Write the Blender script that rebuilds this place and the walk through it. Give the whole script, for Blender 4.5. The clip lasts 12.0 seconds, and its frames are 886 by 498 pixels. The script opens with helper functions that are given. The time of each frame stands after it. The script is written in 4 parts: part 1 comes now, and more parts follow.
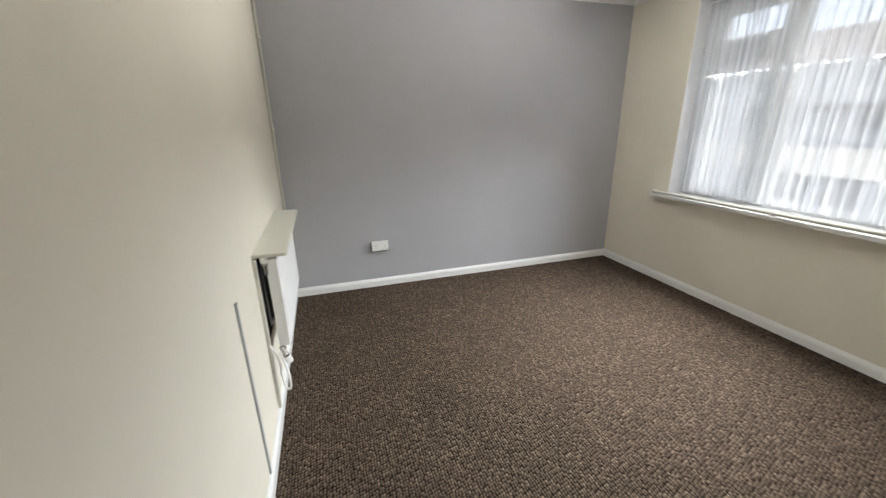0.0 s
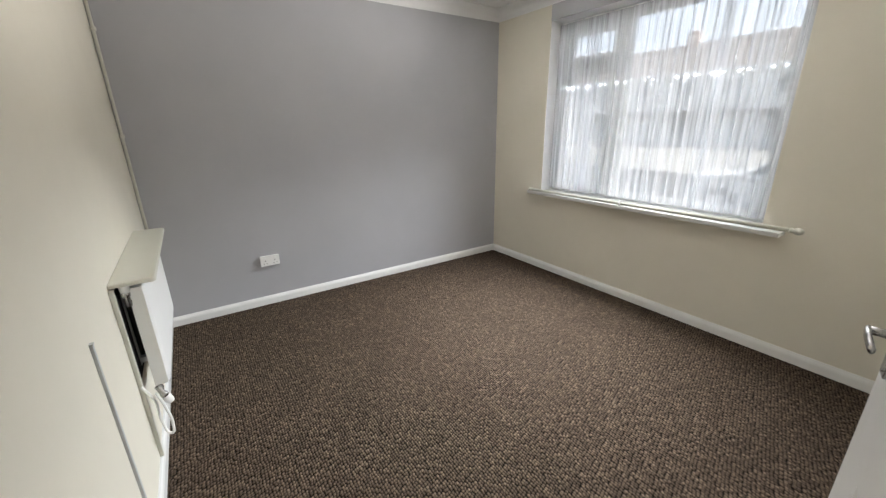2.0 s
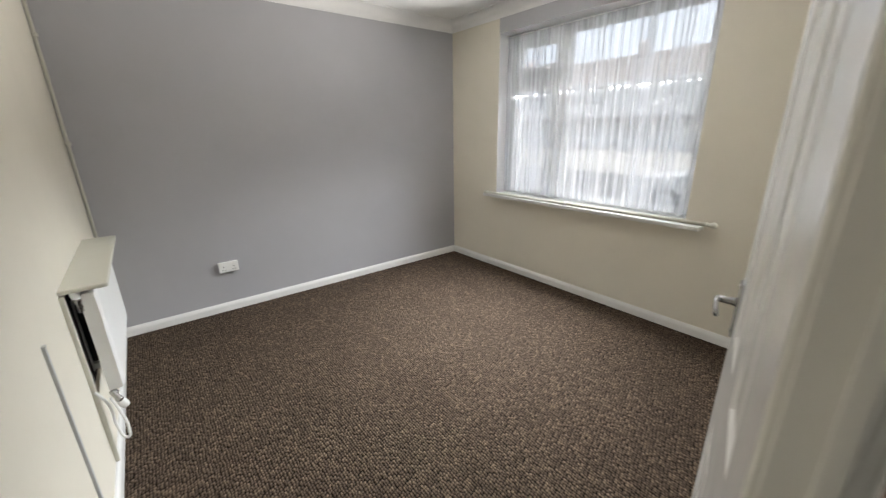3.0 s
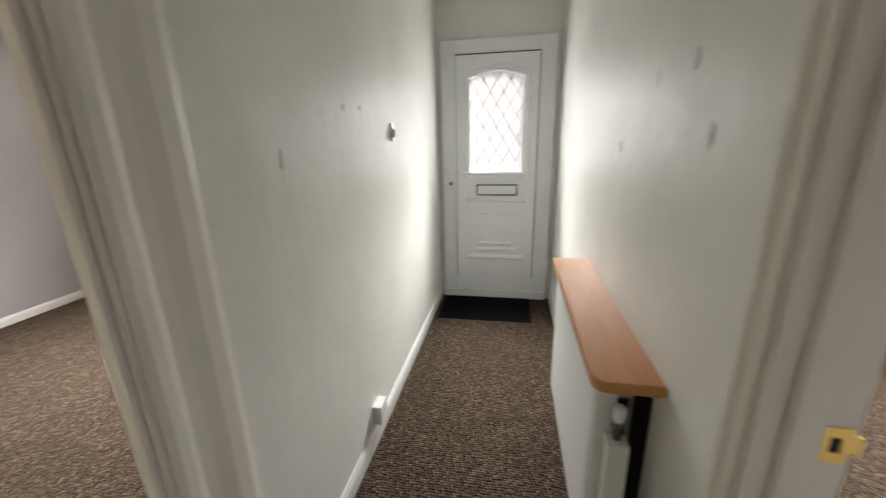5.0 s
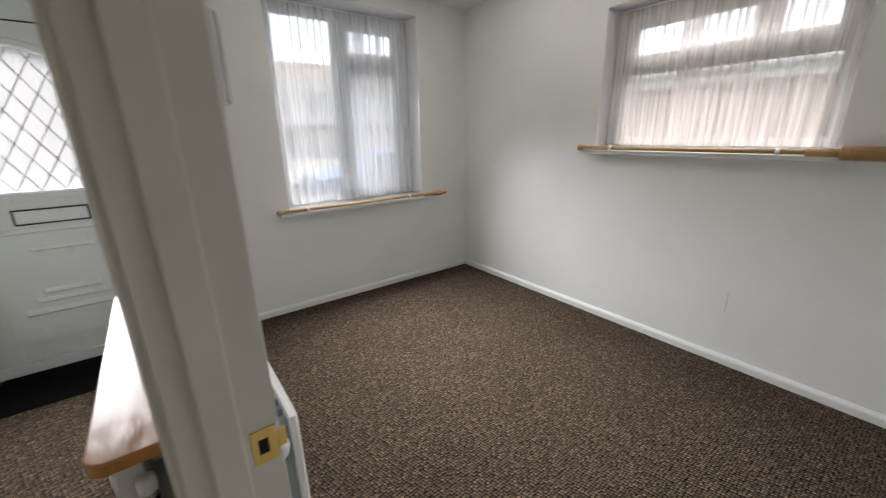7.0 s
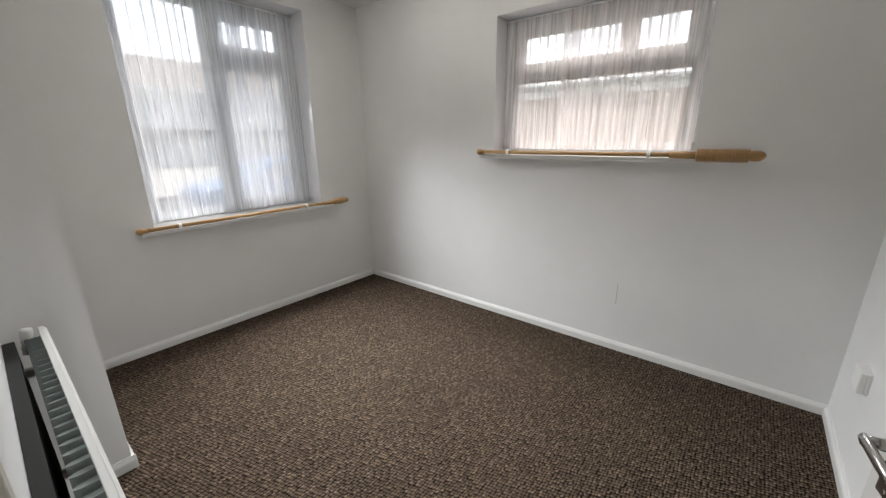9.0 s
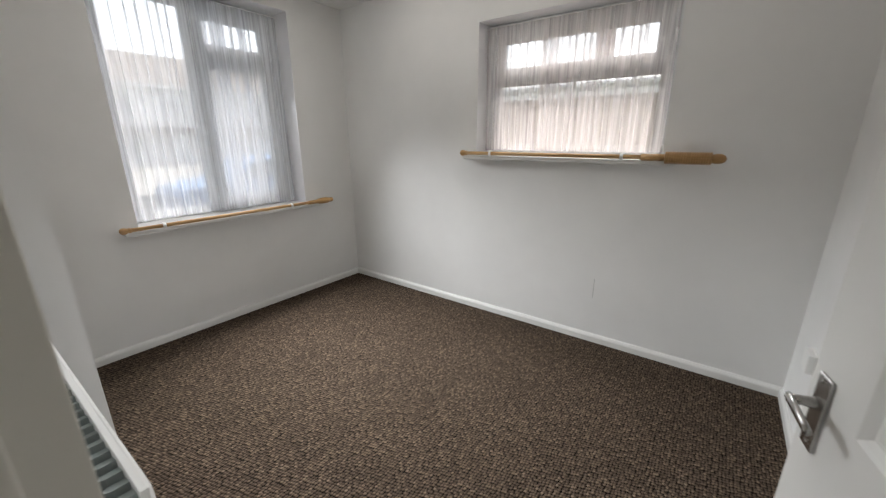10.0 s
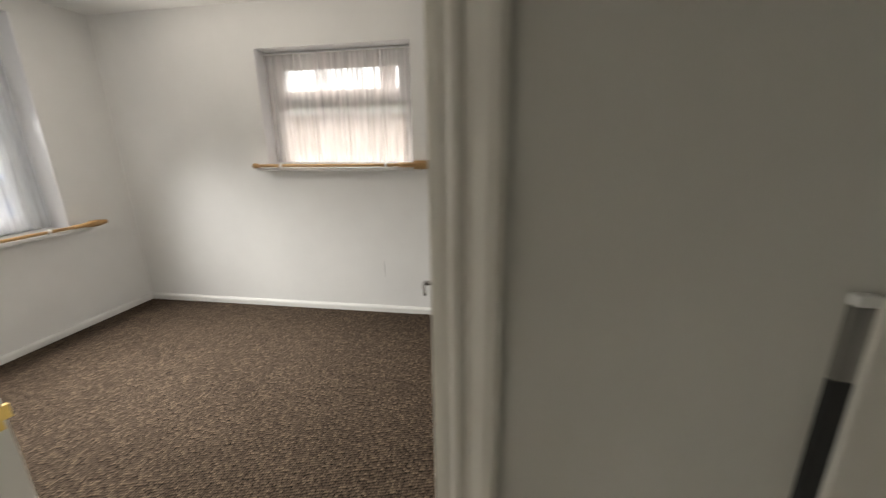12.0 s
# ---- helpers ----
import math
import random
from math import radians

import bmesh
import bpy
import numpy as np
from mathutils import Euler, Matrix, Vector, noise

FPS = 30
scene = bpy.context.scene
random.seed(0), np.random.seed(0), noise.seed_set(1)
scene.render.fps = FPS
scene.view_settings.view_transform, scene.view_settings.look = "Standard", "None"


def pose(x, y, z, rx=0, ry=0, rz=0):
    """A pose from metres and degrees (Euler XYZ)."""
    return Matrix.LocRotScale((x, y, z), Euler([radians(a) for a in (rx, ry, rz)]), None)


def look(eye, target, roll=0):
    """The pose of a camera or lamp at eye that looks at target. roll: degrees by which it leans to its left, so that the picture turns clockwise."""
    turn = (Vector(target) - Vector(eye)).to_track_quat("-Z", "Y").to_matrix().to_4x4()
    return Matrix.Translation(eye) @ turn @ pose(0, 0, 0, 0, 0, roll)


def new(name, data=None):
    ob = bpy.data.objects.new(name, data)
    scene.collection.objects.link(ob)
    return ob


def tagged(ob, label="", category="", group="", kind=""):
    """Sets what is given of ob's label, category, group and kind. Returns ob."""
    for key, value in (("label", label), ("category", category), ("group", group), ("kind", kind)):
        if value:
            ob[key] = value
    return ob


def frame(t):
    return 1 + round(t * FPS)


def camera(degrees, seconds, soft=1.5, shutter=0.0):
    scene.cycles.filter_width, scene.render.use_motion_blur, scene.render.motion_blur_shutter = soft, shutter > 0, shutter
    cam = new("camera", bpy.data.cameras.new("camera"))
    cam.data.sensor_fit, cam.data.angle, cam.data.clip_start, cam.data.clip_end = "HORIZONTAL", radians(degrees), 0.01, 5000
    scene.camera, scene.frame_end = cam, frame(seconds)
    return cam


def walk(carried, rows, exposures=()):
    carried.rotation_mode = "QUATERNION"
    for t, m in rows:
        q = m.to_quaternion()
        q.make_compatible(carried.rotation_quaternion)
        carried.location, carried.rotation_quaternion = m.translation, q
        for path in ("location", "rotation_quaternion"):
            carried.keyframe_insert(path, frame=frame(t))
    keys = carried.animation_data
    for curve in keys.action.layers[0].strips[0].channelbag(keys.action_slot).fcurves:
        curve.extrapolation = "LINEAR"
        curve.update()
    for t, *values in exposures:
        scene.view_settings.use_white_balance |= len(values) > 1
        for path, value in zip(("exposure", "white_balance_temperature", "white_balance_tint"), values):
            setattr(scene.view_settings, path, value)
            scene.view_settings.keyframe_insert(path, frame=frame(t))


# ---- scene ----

cam = camera(99.2, 12.0, soft=1.3, shutter=0.4)
PATH = [
    (0, (-0.217, 0.184, 1.427), (-2.029, 0.746, 0.794), -1.0),
    (0.5, (-0.198, 0.189, 1.434), (-1.935, 0.951, 0.799), -1.0),
    (1, (-0.204, 0.182, 1.433), (-1.876, 1.079, 0.8), -1.0),
    (1.5, (-0.195, 0.187, 1.437), (-1.821, 1.165, 0.807), -1.0),
    (2, (-0.183, 0.181, 1.437), (-1.773, 1.223, 0.815), -1.0),
    (2.5, (-0.133, 0.181, 1.453), (-1.694, 1.267, 0.834), -0.8),
    (2.7, (-0.094, 0.182, 1.453), (-1.641, 1.29, 0.838), -0.9),
    (4.3, (0.396, 0.165, 1.417), (-0.497, 1.864, 0.856), -1.2),
    (4.5, (0.464, 0.148, 1.418), (-0.284, 1.915, 0.852), -1.1),
    (5, (0.616, 0.11, 1.408), (0.268, 1.997, 0.846), -1.4),
    (5.5, (0.777, 0.071, 1.406), (0.833, 1.989, 0.843), -1.5),
    (6, (0.865, 0.051, 1.424), (1.355, 1.902, 0.849), -1.2),
    (6.5, (0.935, 0.068, 1.414), (1.813, 1.769, 0.835), -1.3),
    (7, (1.026, 0.111, 1.418), (2.173, 1.639, 0.828), -1.0),
    (7.5, (1.088, 0.15, 1.401), (2.381, 1.56, 0.819), -0.9),
    (9.5, (1.148, 0.178, 1.399), (2.659, 1.36, 0.834), -0.4),
    (10, (1.068, 0.145, 1.41), (2.613, 1.282, 0.843), -0.2),
    (10.5, (0.895, 0.09, 1.427), (2.528, 1.094, 0.856), -0.5),
    (11, (0.76, -0.01, 1.433), (2.482, 0.837, 0.867), -0.4),
    (11.5, (0.657, -0.132, 1.448), (2.471, 0.495, 0.886), -0.5),
    (12, (0.648, -0.281, 1.45), (2.547, 0.041, 0.913), -0.9),
]
EXPOSURES = [(0, 2.5, 6400, 11), (2.7, 2.42, 6400, 11), (4.4, 2.6, 7000, 15), (5, 2.7, 7000, 14), (5.5, 2.5, 6900, 14), (6.1, 2.3, 6850, 13), (6.5, 2.26, 6750, 12), (7.3, 2.44, 6650, 12), (10.5, 2.38, 6650, 12), (11.4, 2.45, 7000, 12), (12, 2.65, 7200, 12)]
walk(cam, [(t, look(eye, target, roll)) for t, eye, target, roll in PATH], EXPOSURES)

# ---- world and light: an overcast day ----
world = bpy.data.worlds.new("overcast_sky")
scene.world = world
world.use_nodes = True
wn, wl = world.node_tree.nodes, world.node_tree.links
sky = wn.new("ShaderNodeTexSky")
sky.sky_type = 'NISHITA'
sky.sun_disc = False
sky.sun_elevation = radians(64)
sky.sun_rotation = radians(60)
sky.dust_density = 5.0
sky.air_density = 0.6
sky.ozone_density = 0.3
pale = wn.new("ShaderNodeHueSaturation")
pale.inputs["Saturation"].default_value = 0.45
wl.new(sky.outputs[0], pale.inputs["Color"])
wl.new(pale.outputs[0], wn["Background"].inputs[0])
wn["Background"].inputs[1].default_value = 0.10
sun = new("sun", bpy.data.lights.new("sun", 'SUN'))
sun.data.energy = 0.9
sun.data.angle = radians(60)
sun.data.color = (1.0, 0.97, 0.92)
sun.matrix_world = look((5.2, 3, 12.3), (0, 0, 0))


def window_lamp(centre, inward, width, height, tilt, spread, watts, color):
    """An area lamp added in a window's opening to stand in for daylight. It faces inward, tilted down (sky) or up
    (light off the ground outside) to keep its cone off the camera.
    """
    lamp = new("window_daylight", bpy.data.lights.new("window_daylight", 'AREA'))
    lamp.data.shape = 'RECTANGLE'
    lamp.data.size, lamp.data.size_y = width, height
    lamp.data.spread = radians(spread)
    lamp.data.energy = watts
    lamp.data.color = color
    c = Vector(centre)
    way = Vector(inward) * math.cos(radians(tilt)) + Vector((0, 0, -math.sin(radians(tilt))))
    lamp.matrix_world = look(c, c + way)
    return lamp


SKY_TINT, GROUND_TINT = (0.92, 0.97, 1.0), (1.0, 0.97, 0.92)
window_lamp((-1.87, 3.04, 1.85), (0, -1, 0), 1.7, 0.35, 50, 86, 9.4, SKY_TINT)
window_lamp((-1.87, 3.04, 1.30), (0, -1, 0), 1.7, 0.35, -42, 80, 6.6, GROUND_TINT)
window_lamp((2.46, 3.16, 1.85), (0, -1, 0), 1.15, 0.35, 50, 86, 5.7, SKY_TINT)
window_lamp((2.46, 3.16, 1.40), (0, -1, 0), 1.15, 0.35, -42, 80, 1.8, GROUND_TINT)
window_lamp((3.61, 1.08, 1.90), (-1, 0, 0), 1.1, 0.25, 50, 86, 1.6, SKY_TINT)
window_lamp((3.61, 1.08, 1.62), (-1, 0, 0), 1.1, 0.25, -42, 80, 0.5, GROUND_TINT)
# added lamp in the door pane's plane: lights the hall and whitens the glass
window_lamp((0.485, 3.3345, 1.49), (0, -1, 0), 0.41, 0.71, 0, 180, 1.25, SKY_TINT)
# three more added lamps for the hall, tilted down away from the camera
for z in (1.27, 1.49, 1.71):
    window_lamp((0.485, 3.24, z), (0, -1, 0), 0.40, 0.20, 42, 80, 0.72, SKY_TINT)

# ---- materials ----
def base_mat(name, color, rough=0.6, metal=0.0, spec=0.5):
    m = bpy.data.materials.new(name)
    m.use_nodes = True
    b = m.node_tree.nodes["Principled BSDF"]
    b.inputs["Base Color"].default_value = (*color, 1)
    b.inputs["Roughness"].default_value = rough
    b.inputs["Metallic"].default_value = metal
    b.inputs["Specular IOR Level"].default_value = spec
    return m, m.node_tree.nodes, m.node_tree.links, b


def noise_tex(n, l, scale, detail=4.0, vec=None, rough=0.6):
    t = n.new("ShaderNodeTexNoise")
    t.inputs["Scale"].default_value = scale
    t.inputs["Detail"].default_value = detail
    t.inputs["Roughness"].default_value = rough
    if vec is not None:
        l.new(vec, t.inputs["Vector"])
    return t


def ramp(n, l, src, lo, hi, c0, c1):
    r = n.new("ShaderNodeValToRGB")
    r.color_ramp.elements[0].position, r.color_ramp.elements[1].position = lo, hi
    r.color_ramp.elements[0].color, r.color_ramp.elements[1].color = (*c0, 1), (*c1, 1)
    l.new(src, r.inputs[0])
    return r


def bump(n, l, height, strength, dist, b, prev=None):
    k = n.new("ShaderNodeBump")
    k.inputs["Strength"].default_value = strength
    k.inputs["Distance"].default_value = dist
    l.new(height, k.inputs["Height"])
    if prev is not None:
        l.new(prev.outputs[0], k.inputs["Normal"])
    l.new(k.outputs[0], b.inputs["Normal"])
    return k


def paint(name, color, rough=0.6, var=0.04, orange=0.15, spec=0.4, uneven=0.0):
    """Emulsion or gloss paint: faint blotches, roller texture, slow unevenness."""
    m, n, l, b = base_mat(name, color, rough, 0, spec)
    co = n.new("ShaderNodeNewGeometry").outputs["Position"]
    t = noise_tex(n, l, 1.7, 5, co)
    d = tuple(max(0, c * (1 - var)) for c in color)
    u = tuple(min(1, c * (1 + var * 0.6)) for c in color)
    l.new(ramp(n, l, t.outputs[0], 0.3, 0.7, d, u).outputs[0], b.inputs["Base Color"])
    mp = n.new("ShaderNodeMapRange")
    mp.inputs["To Min"].default_value, mp.inputs["To Max"].default_value = rough - 0.06, rough + 0.08
    l.new(noise_tex(n, l, 6, 4, co).outputs[0], mp.inputs["Value"])
    l.new(mp.outputs[0], b.inputs["Roughness"])
    k = bump(n, l, noise_tex(n, l, 160, 3, co).outputs[0], orange, 0.002, b)
    if uneven:
        bump(n, l, noise_tex(n, l, 3.0, 4, co, 0.55).outputs[0], uneven, 0.03, b, k)
    return m


M_CREAM = paint("cream_emulsion", (0.72, 0.68, 0.58), 0.65)
M_GREY = paint("grey_emulsion", (0.42, 0.42, 0.44), 0.6)
M_WHITE_B = paint("white_emulsion", (0.81, 0.81, 0.80), 0.6)
M_HALL = paint("silk_white_emulsion", (0.78, 0.775, 0.73), 0.48, 0.08, 0.15, 0.4, 0.30)
M_CEIL = paint("ceiling_white", (0.82, 0.82, 0.81), 0.8)
M_REVEAL = paint("reveal_white", (0.80, 0.80, 0.82), 0.5)
M_GLOSS = paint("white_gloss_paint", (0.80, 0.80, 0.78), 0.22, 0.03, 0.06, 0.5)
M_FRAME = paint("door_frame_paint", (0.80, 0.775, 0.71), 0.3, 0.04, 0.1, 0.5)
M_UPVC = paint("white_upvc", (0.80, 0.82, 0.83), 0.28, 0.02, 0.02, 0.5)
M_RAD = paint("radiator_enamel", (0.80, 0.80, 0.78), 0.42, 0.02, 0.03, 0.5)
M_SHELF_A = paint("cream_shelf_paint", (0.62, 0.61, 0.53), 0.35, 0.03, 0.05, 0.5)
M_PLASTIC = paint("white_plastic", (0.82, 0.82, 0.80), 0.3, 0.01, 0.0, 0.5)
M_TRUNK = paint("grey_trunking", (0.45, 0.46, 0.45), 0.45, 0.05, 0.02, 0.4)
M_EXT = paint("pale_render", (0.40, 0.39, 0.37), 0.8, 0.1, 0.3)
M_CHROME = base_mat("satin_chrome", (0.42, 0.41, 0.40), 0.25, 1.0)[0]
M_BRASS = base_mat("worn_brass", (0.72, 0.50, 0.16), 0.3, 1.0)[0]
# flat black painted in for shade in gaps, slots and holes
M_DARK = base_mat("gap_shade_black", (0.015, 0.014, 0.013), 0.8)[0]
M_LEAD = base_mat("lead_came", (0.36, 0.365, 0.37), 0.45)[0]
M_SEAL = base_mat("black_rubber_seal", (0.02, 0.02, 0.02), 0.6)[0]


def make_glass(name, rough=0.0, tint=(1, 1, 1)):
    m = bpy.data.materials.new(name)
    m.use_nodes = True
    n, l = m.node_tree.nodes, m.node_tree.links
    n.clear()
    out = n.new("ShaderNodeOutputMaterial")
    tr = n.new("ShaderNodeBsdfTransparent")
    tr.inputs[0].default_value = (*tint, 1)
    gl = n.new("ShaderNodeBsdfGlossy")
    gl.inputs["Roughness"].default_value = 0.02
    fr = n.new("ShaderNodeFresnel")
    fr.inputs[0].default_value = 1.45
    mx = n.new("ShaderNodeMixShader")
    l.new(fr.outputs[0], mx.inputs[0])
    l.new(tr.outputs[0], mx.inputs[1])
    l.new(gl.outputs[0], mx.inputs[2])
    l.new(mx.outputs[0], out.inputs[0])
    return m


M_GLASS = make_glass("window_glass", tint=(0.95, 0.97, 0.96))


def frosted():
    m = bpy.data.materials.new("obscured_glass")
    m.use_nodes = True
    n, l = m.node_tree.nodes, m.node_tree.links
    n.clear()
    out = n.new("ShaderNodeOutputMaterial")
    tl = n.new("ShaderNodeBsdfTranslucent")
    tl.inputs[0].default_value = (0.80, 0.81, 0.81, 1)
    tr = n.new("ShaderNodeBsdfTransparent")
    tr.inputs[0].default_value = (0.70, 0.71, 0.71, 1)
    gl = n.new("ShaderNodeBsdfGlossy")
    gl.inputs["Roughness"].default_value = 0.12
    mx = n.new("ShaderNodeMixShader")
    mx.inputs[0].default_value = 0.3
    m2 = n.new("ShaderNodeMixShader")
    m2.inputs[0].default_value = 0.06
    l.new(tl.outputs[0], mx.inputs[1])
    l.new(tr.outputs[0], mx.inputs[2])
    l.new(mx.outputs[0], m2.inputs[1])
    l.new(gl.outputs[0], m2.inputs[2])
    l.new(m2.outputs[0], out.inputs[0])
    return m


M_FROST = frosted()


def net_material(name, color, see):
    """Sheer voile: fine threads that let most of the light through."""
    m = bpy.data.materials.new(name)
    m.use_nodes = True
    n, l = m.node_tree.nodes, m.node_tree.links
    n.clear()
    out = n.new("ShaderNodeOutputMaterial")
    tl = n.new("ShaderNodeBsdfTranslucent")
    tl.inputs[0].default_value = (*color, 1)
    df = n.new("ShaderNodeBsdfDiffuse")
    df.inputs[0].default_value = (*color, 1)
    tr = n.new("ShaderNodeBsdfTransparent")
    mx = n.new("ShaderNodeMixShader")
    mx.inputs[0].default_value = 0.28
    l.new(tl.outputs[0], mx.inputs[1])
    l.new(df.outputs[0], mx.inputs[2])
    m2 = n.new("ShaderNodeMixShader")
    co = n.new("ShaderNodeNewGeometry").outputs["Position"]
    # vertical streaks put the folds' light and dark into the see-through
    drop = n.new("ShaderNodeMapping")
    drop.inputs["Scale"].default_value = (48, 48, 0.7)
    l.new(co, drop.inputs[0])
    t = noise_tex(n, l, 1.0, 3, drop.outputs[0])
    mp = n.new("ShaderNodeMapRange")
    mp.inputs["From Min"].default_value, mp.inputs["From Max"].default_value = 0.3, 0.7
    mp.inputs["To Min"].default_value, mp.inputs["To Max"].default_value = see - 0.20, see + 0.20
    l.new(t.outputs[0], mp.inputs["Value"])
    l.new(mp.outputs[0], m2.inputs[0])
    l.new(mx.outputs[0], m2.inputs[1])
    l.new(tr.outputs[0], m2.inputs[2])
    l.new(m2.outputs[0], out.inputs[0])
    return m


# warm light off the pinkish wall outside, put into the cloth's colour
M_NET_S = net_material("bounce_tinted_voile", (0.96, 0.93, 0.925), 0.55)
# white cloth with the daylight's blue put into its colour
M_NET = net_material("sky_tinted_voile", (0.94, 0.965, 1.0), 0.52)


def carpet_material():
    """Brown berber loop carpet: staggered loops in rows, flecked light and dark, with the shade between loops painted
    in.
    """
    m, n, l, b = base_mat("brown_loop_carpet", (0.1, 0.07, 0.05), 0.95, 0, 0.1)
    co = n.new("ShaderNodeNewGeometry").outputs["Position"]
    wob = noise_tex(n, l, 16, 4, co)
    add = n.new("ShaderNodeVectorMath")
    add.operation = 'MULTIPLY_ADD'
    add.inputs[1].default_value = (0.016, 0.016, 0)
    l.new(wob.outputs[1], add.inputs[0])
    l.new(co, add.inputs[2])
    sp = n.new("ShaderNodeSeparateXYZ")
    l.new(add.outputs[0], sp.inputs[0])

    def mth(op, x, y=None, z=None):
        k = n.new("ShaderNodeMath")
        k.operation = op
        for i, v in enumerate((x, y, z)):
            if v is None:
                continue
            if isinstance(v, (int, float)):
                k.inputs[i].default_value = v
            else:
                l.new(v, k.inputs[i])
        return k.outputs[0]

    cell = n.new("ShaderNodeCombineXYZ")
    l.new(mth('DIVIDE', mth('ADD', sp.outputs[0], mth('MULTIPLY', sp.outputs[1], 0.30)), 0.0150), cell.inputs[0])
    l.new(mth('DIVIDE', sp.outputs[1], 0.0128), cell.inputs[1])
    vor = n.new("ShaderNodeTexVoronoi")
    vor.voronoi_dimensions = '2D'
    vor.inputs["Scale"].default_value = 1.0
    vor.inputs["Randomness"].default_value = 0.42
    l.new(cell.outputs[0], vor.inputs["Vector"])
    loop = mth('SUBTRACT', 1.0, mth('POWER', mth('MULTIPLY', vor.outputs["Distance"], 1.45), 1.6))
    wn_ = n.new("ShaderNodeSeparateColor")
    l.new(vor.outputs["Color"], wn_.inputs[0])
    fleck = n.new("ShaderNodeValToRGB")
    e = fleck.color_ramp.elements
    e[0].position, e[0].color = 0.0, (0.068, 0.048, 0.034, 1)
    e[1].position, e[1].color = 1.0, (0.178, 0.131, 0.094, 1)
    k = e.new(0.5)
    k.color = (0.098, 0.070, 0.050, 1)
    k = e.new(0.85)
    k.color = (0.126, 0.091, 0.065, 1)
    l.new(wn_.outputs[0], fleck.inputs[0])
    # shade down between the loops, painted into the colour by loop height
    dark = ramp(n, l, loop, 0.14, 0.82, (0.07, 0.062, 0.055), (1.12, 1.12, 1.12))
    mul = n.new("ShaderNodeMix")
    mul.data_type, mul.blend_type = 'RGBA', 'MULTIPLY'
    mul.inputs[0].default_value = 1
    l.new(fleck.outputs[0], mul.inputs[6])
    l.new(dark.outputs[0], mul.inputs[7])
    big = ramp(n, l, noise_tex(n, l, 2.2, 4, co).outputs[0], 0.3, 0.7, (0.90, 0.90, 0.90), (1.06, 1.06, 1.06))
    mu2 = n.new("ShaderNodeMix")
    mu2.data_type, mu2.blend_type = 'RGBA', 'MULTIPLY'
    mu2.inputs[0].default_value = 1
    l.new(mul.outputs[2], mu2.inputs[6])
    l.new(big.outputs[0], mu2.inputs[7])
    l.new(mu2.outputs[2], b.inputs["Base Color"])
    bump(n, l, loop, 1.0, 0.007, b)
    return m


M_CARPET = carpet_material()


def wood_material(name, c0, c1, rough, scale=(3, 40, 40), wrinkle=None):
    m, n, l, b = base_mat(name, c0, rough, 0, 0.5)
    co = n.new("ShaderNodeNewGeometry").outputs["Position"]
    mp = n.new("ShaderNodeMapping")
    mp.inputs["Scale"].default_value = scale
    l.new(co, mp.inputs[0])
    t = noise_tex(n, l, 1.5, 6, mp.outputs[0])
    l.new(ramp(n, l, t.outputs[0], 0.3, 0.7, c0, c1).outputs[0], b.inputs["Base Color"])
    k = bump(n, l, t.outputs[0], 0.08, 0.002, b)
    if wrinkle:
        # loose film that has puckered over the stretch wrinkle[0] to wrinkle[1] along y
        sep = n.new("ShaderNodeSeparateXYZ")
        l.new(co, sep.inputs[0])
        fade = n.new("ShaderNodeMapRange")
        fade.interpolation_type = 'SMOOTHSTEP'
        fade.inputs["From Min"].default_value, fade.inputs["From Max"].default_value = wrinkle
        fade.inputs["To Min"].default_value, fade.inputs["To Max"].default_value = 1.0, 0.0
        l.new(sep.outputs[1], fade.inputs["Value"])
        turn = n.new("ShaderNodeMapping")
        turn.inputs["Rotation"].default_value = (0, 0, radians(28))
        turn.inputs["Scale"].default_value = (34, 9, 1)
        l.new(co, turn.inputs[0])
        fold = noise_tex(n, l, 1.0, 2, turn.outputs[0], 0.5)
        mul = n.new("ShaderNodeMath")
        mul.operation = 'MULTIPLY'
        l.new(fold.outputs[0], mul.inputs[0])
        l.new(fade.outputs[0], mul.inputs[1])
        bump(n, l, mul.outputs[0], 0.5, 0.010, b, k)
    return m


M_PINE = wood_material("varnished_pine", (0.36, 0.20, 0.075), (0.50, 0.31, 0.13), 0.35, (6, 6, 60))
M_SHELF = wood_material("orange_veneer", (0.50, 0.21, 0.085), (0.58, 0.27, 0.12), 0.28, (60, 2.5, 40), (0.95, 1.15))
M_SHELF_EDGE = wood_material("orange_lipping", (0.50, 0.22, 0.06), (0.60, 0.29, 0.09), 0.35, (40, 4, 40))
M_MAT = paint("black_rubber_mat", (0.006, 0.006, 0.007), 0.9, 0.3, 0.6, 0.1)


# ---- mesh helpers ----
def mesh_ob(name, bm, mats, parent=None, label=""):
    me = bpy.data.meshes.new(name)
    bmesh.ops.recalc_face_normals(bm, faces=bm.faces[:])
    bm.to_mesh(me)
    bm.free()
    for m in (mats if isinstance(mats, (list, tuple)) else [mats]):
        me.materials.append(m)
    ob = new(name, me)
    if parent is not None:
        ob.parent = parent
    if label:
        ob["label"] = label
    return ob


def part(name, bm, material, parent, label=""):
    return mesh_ob(name, bm, material, parent, label)


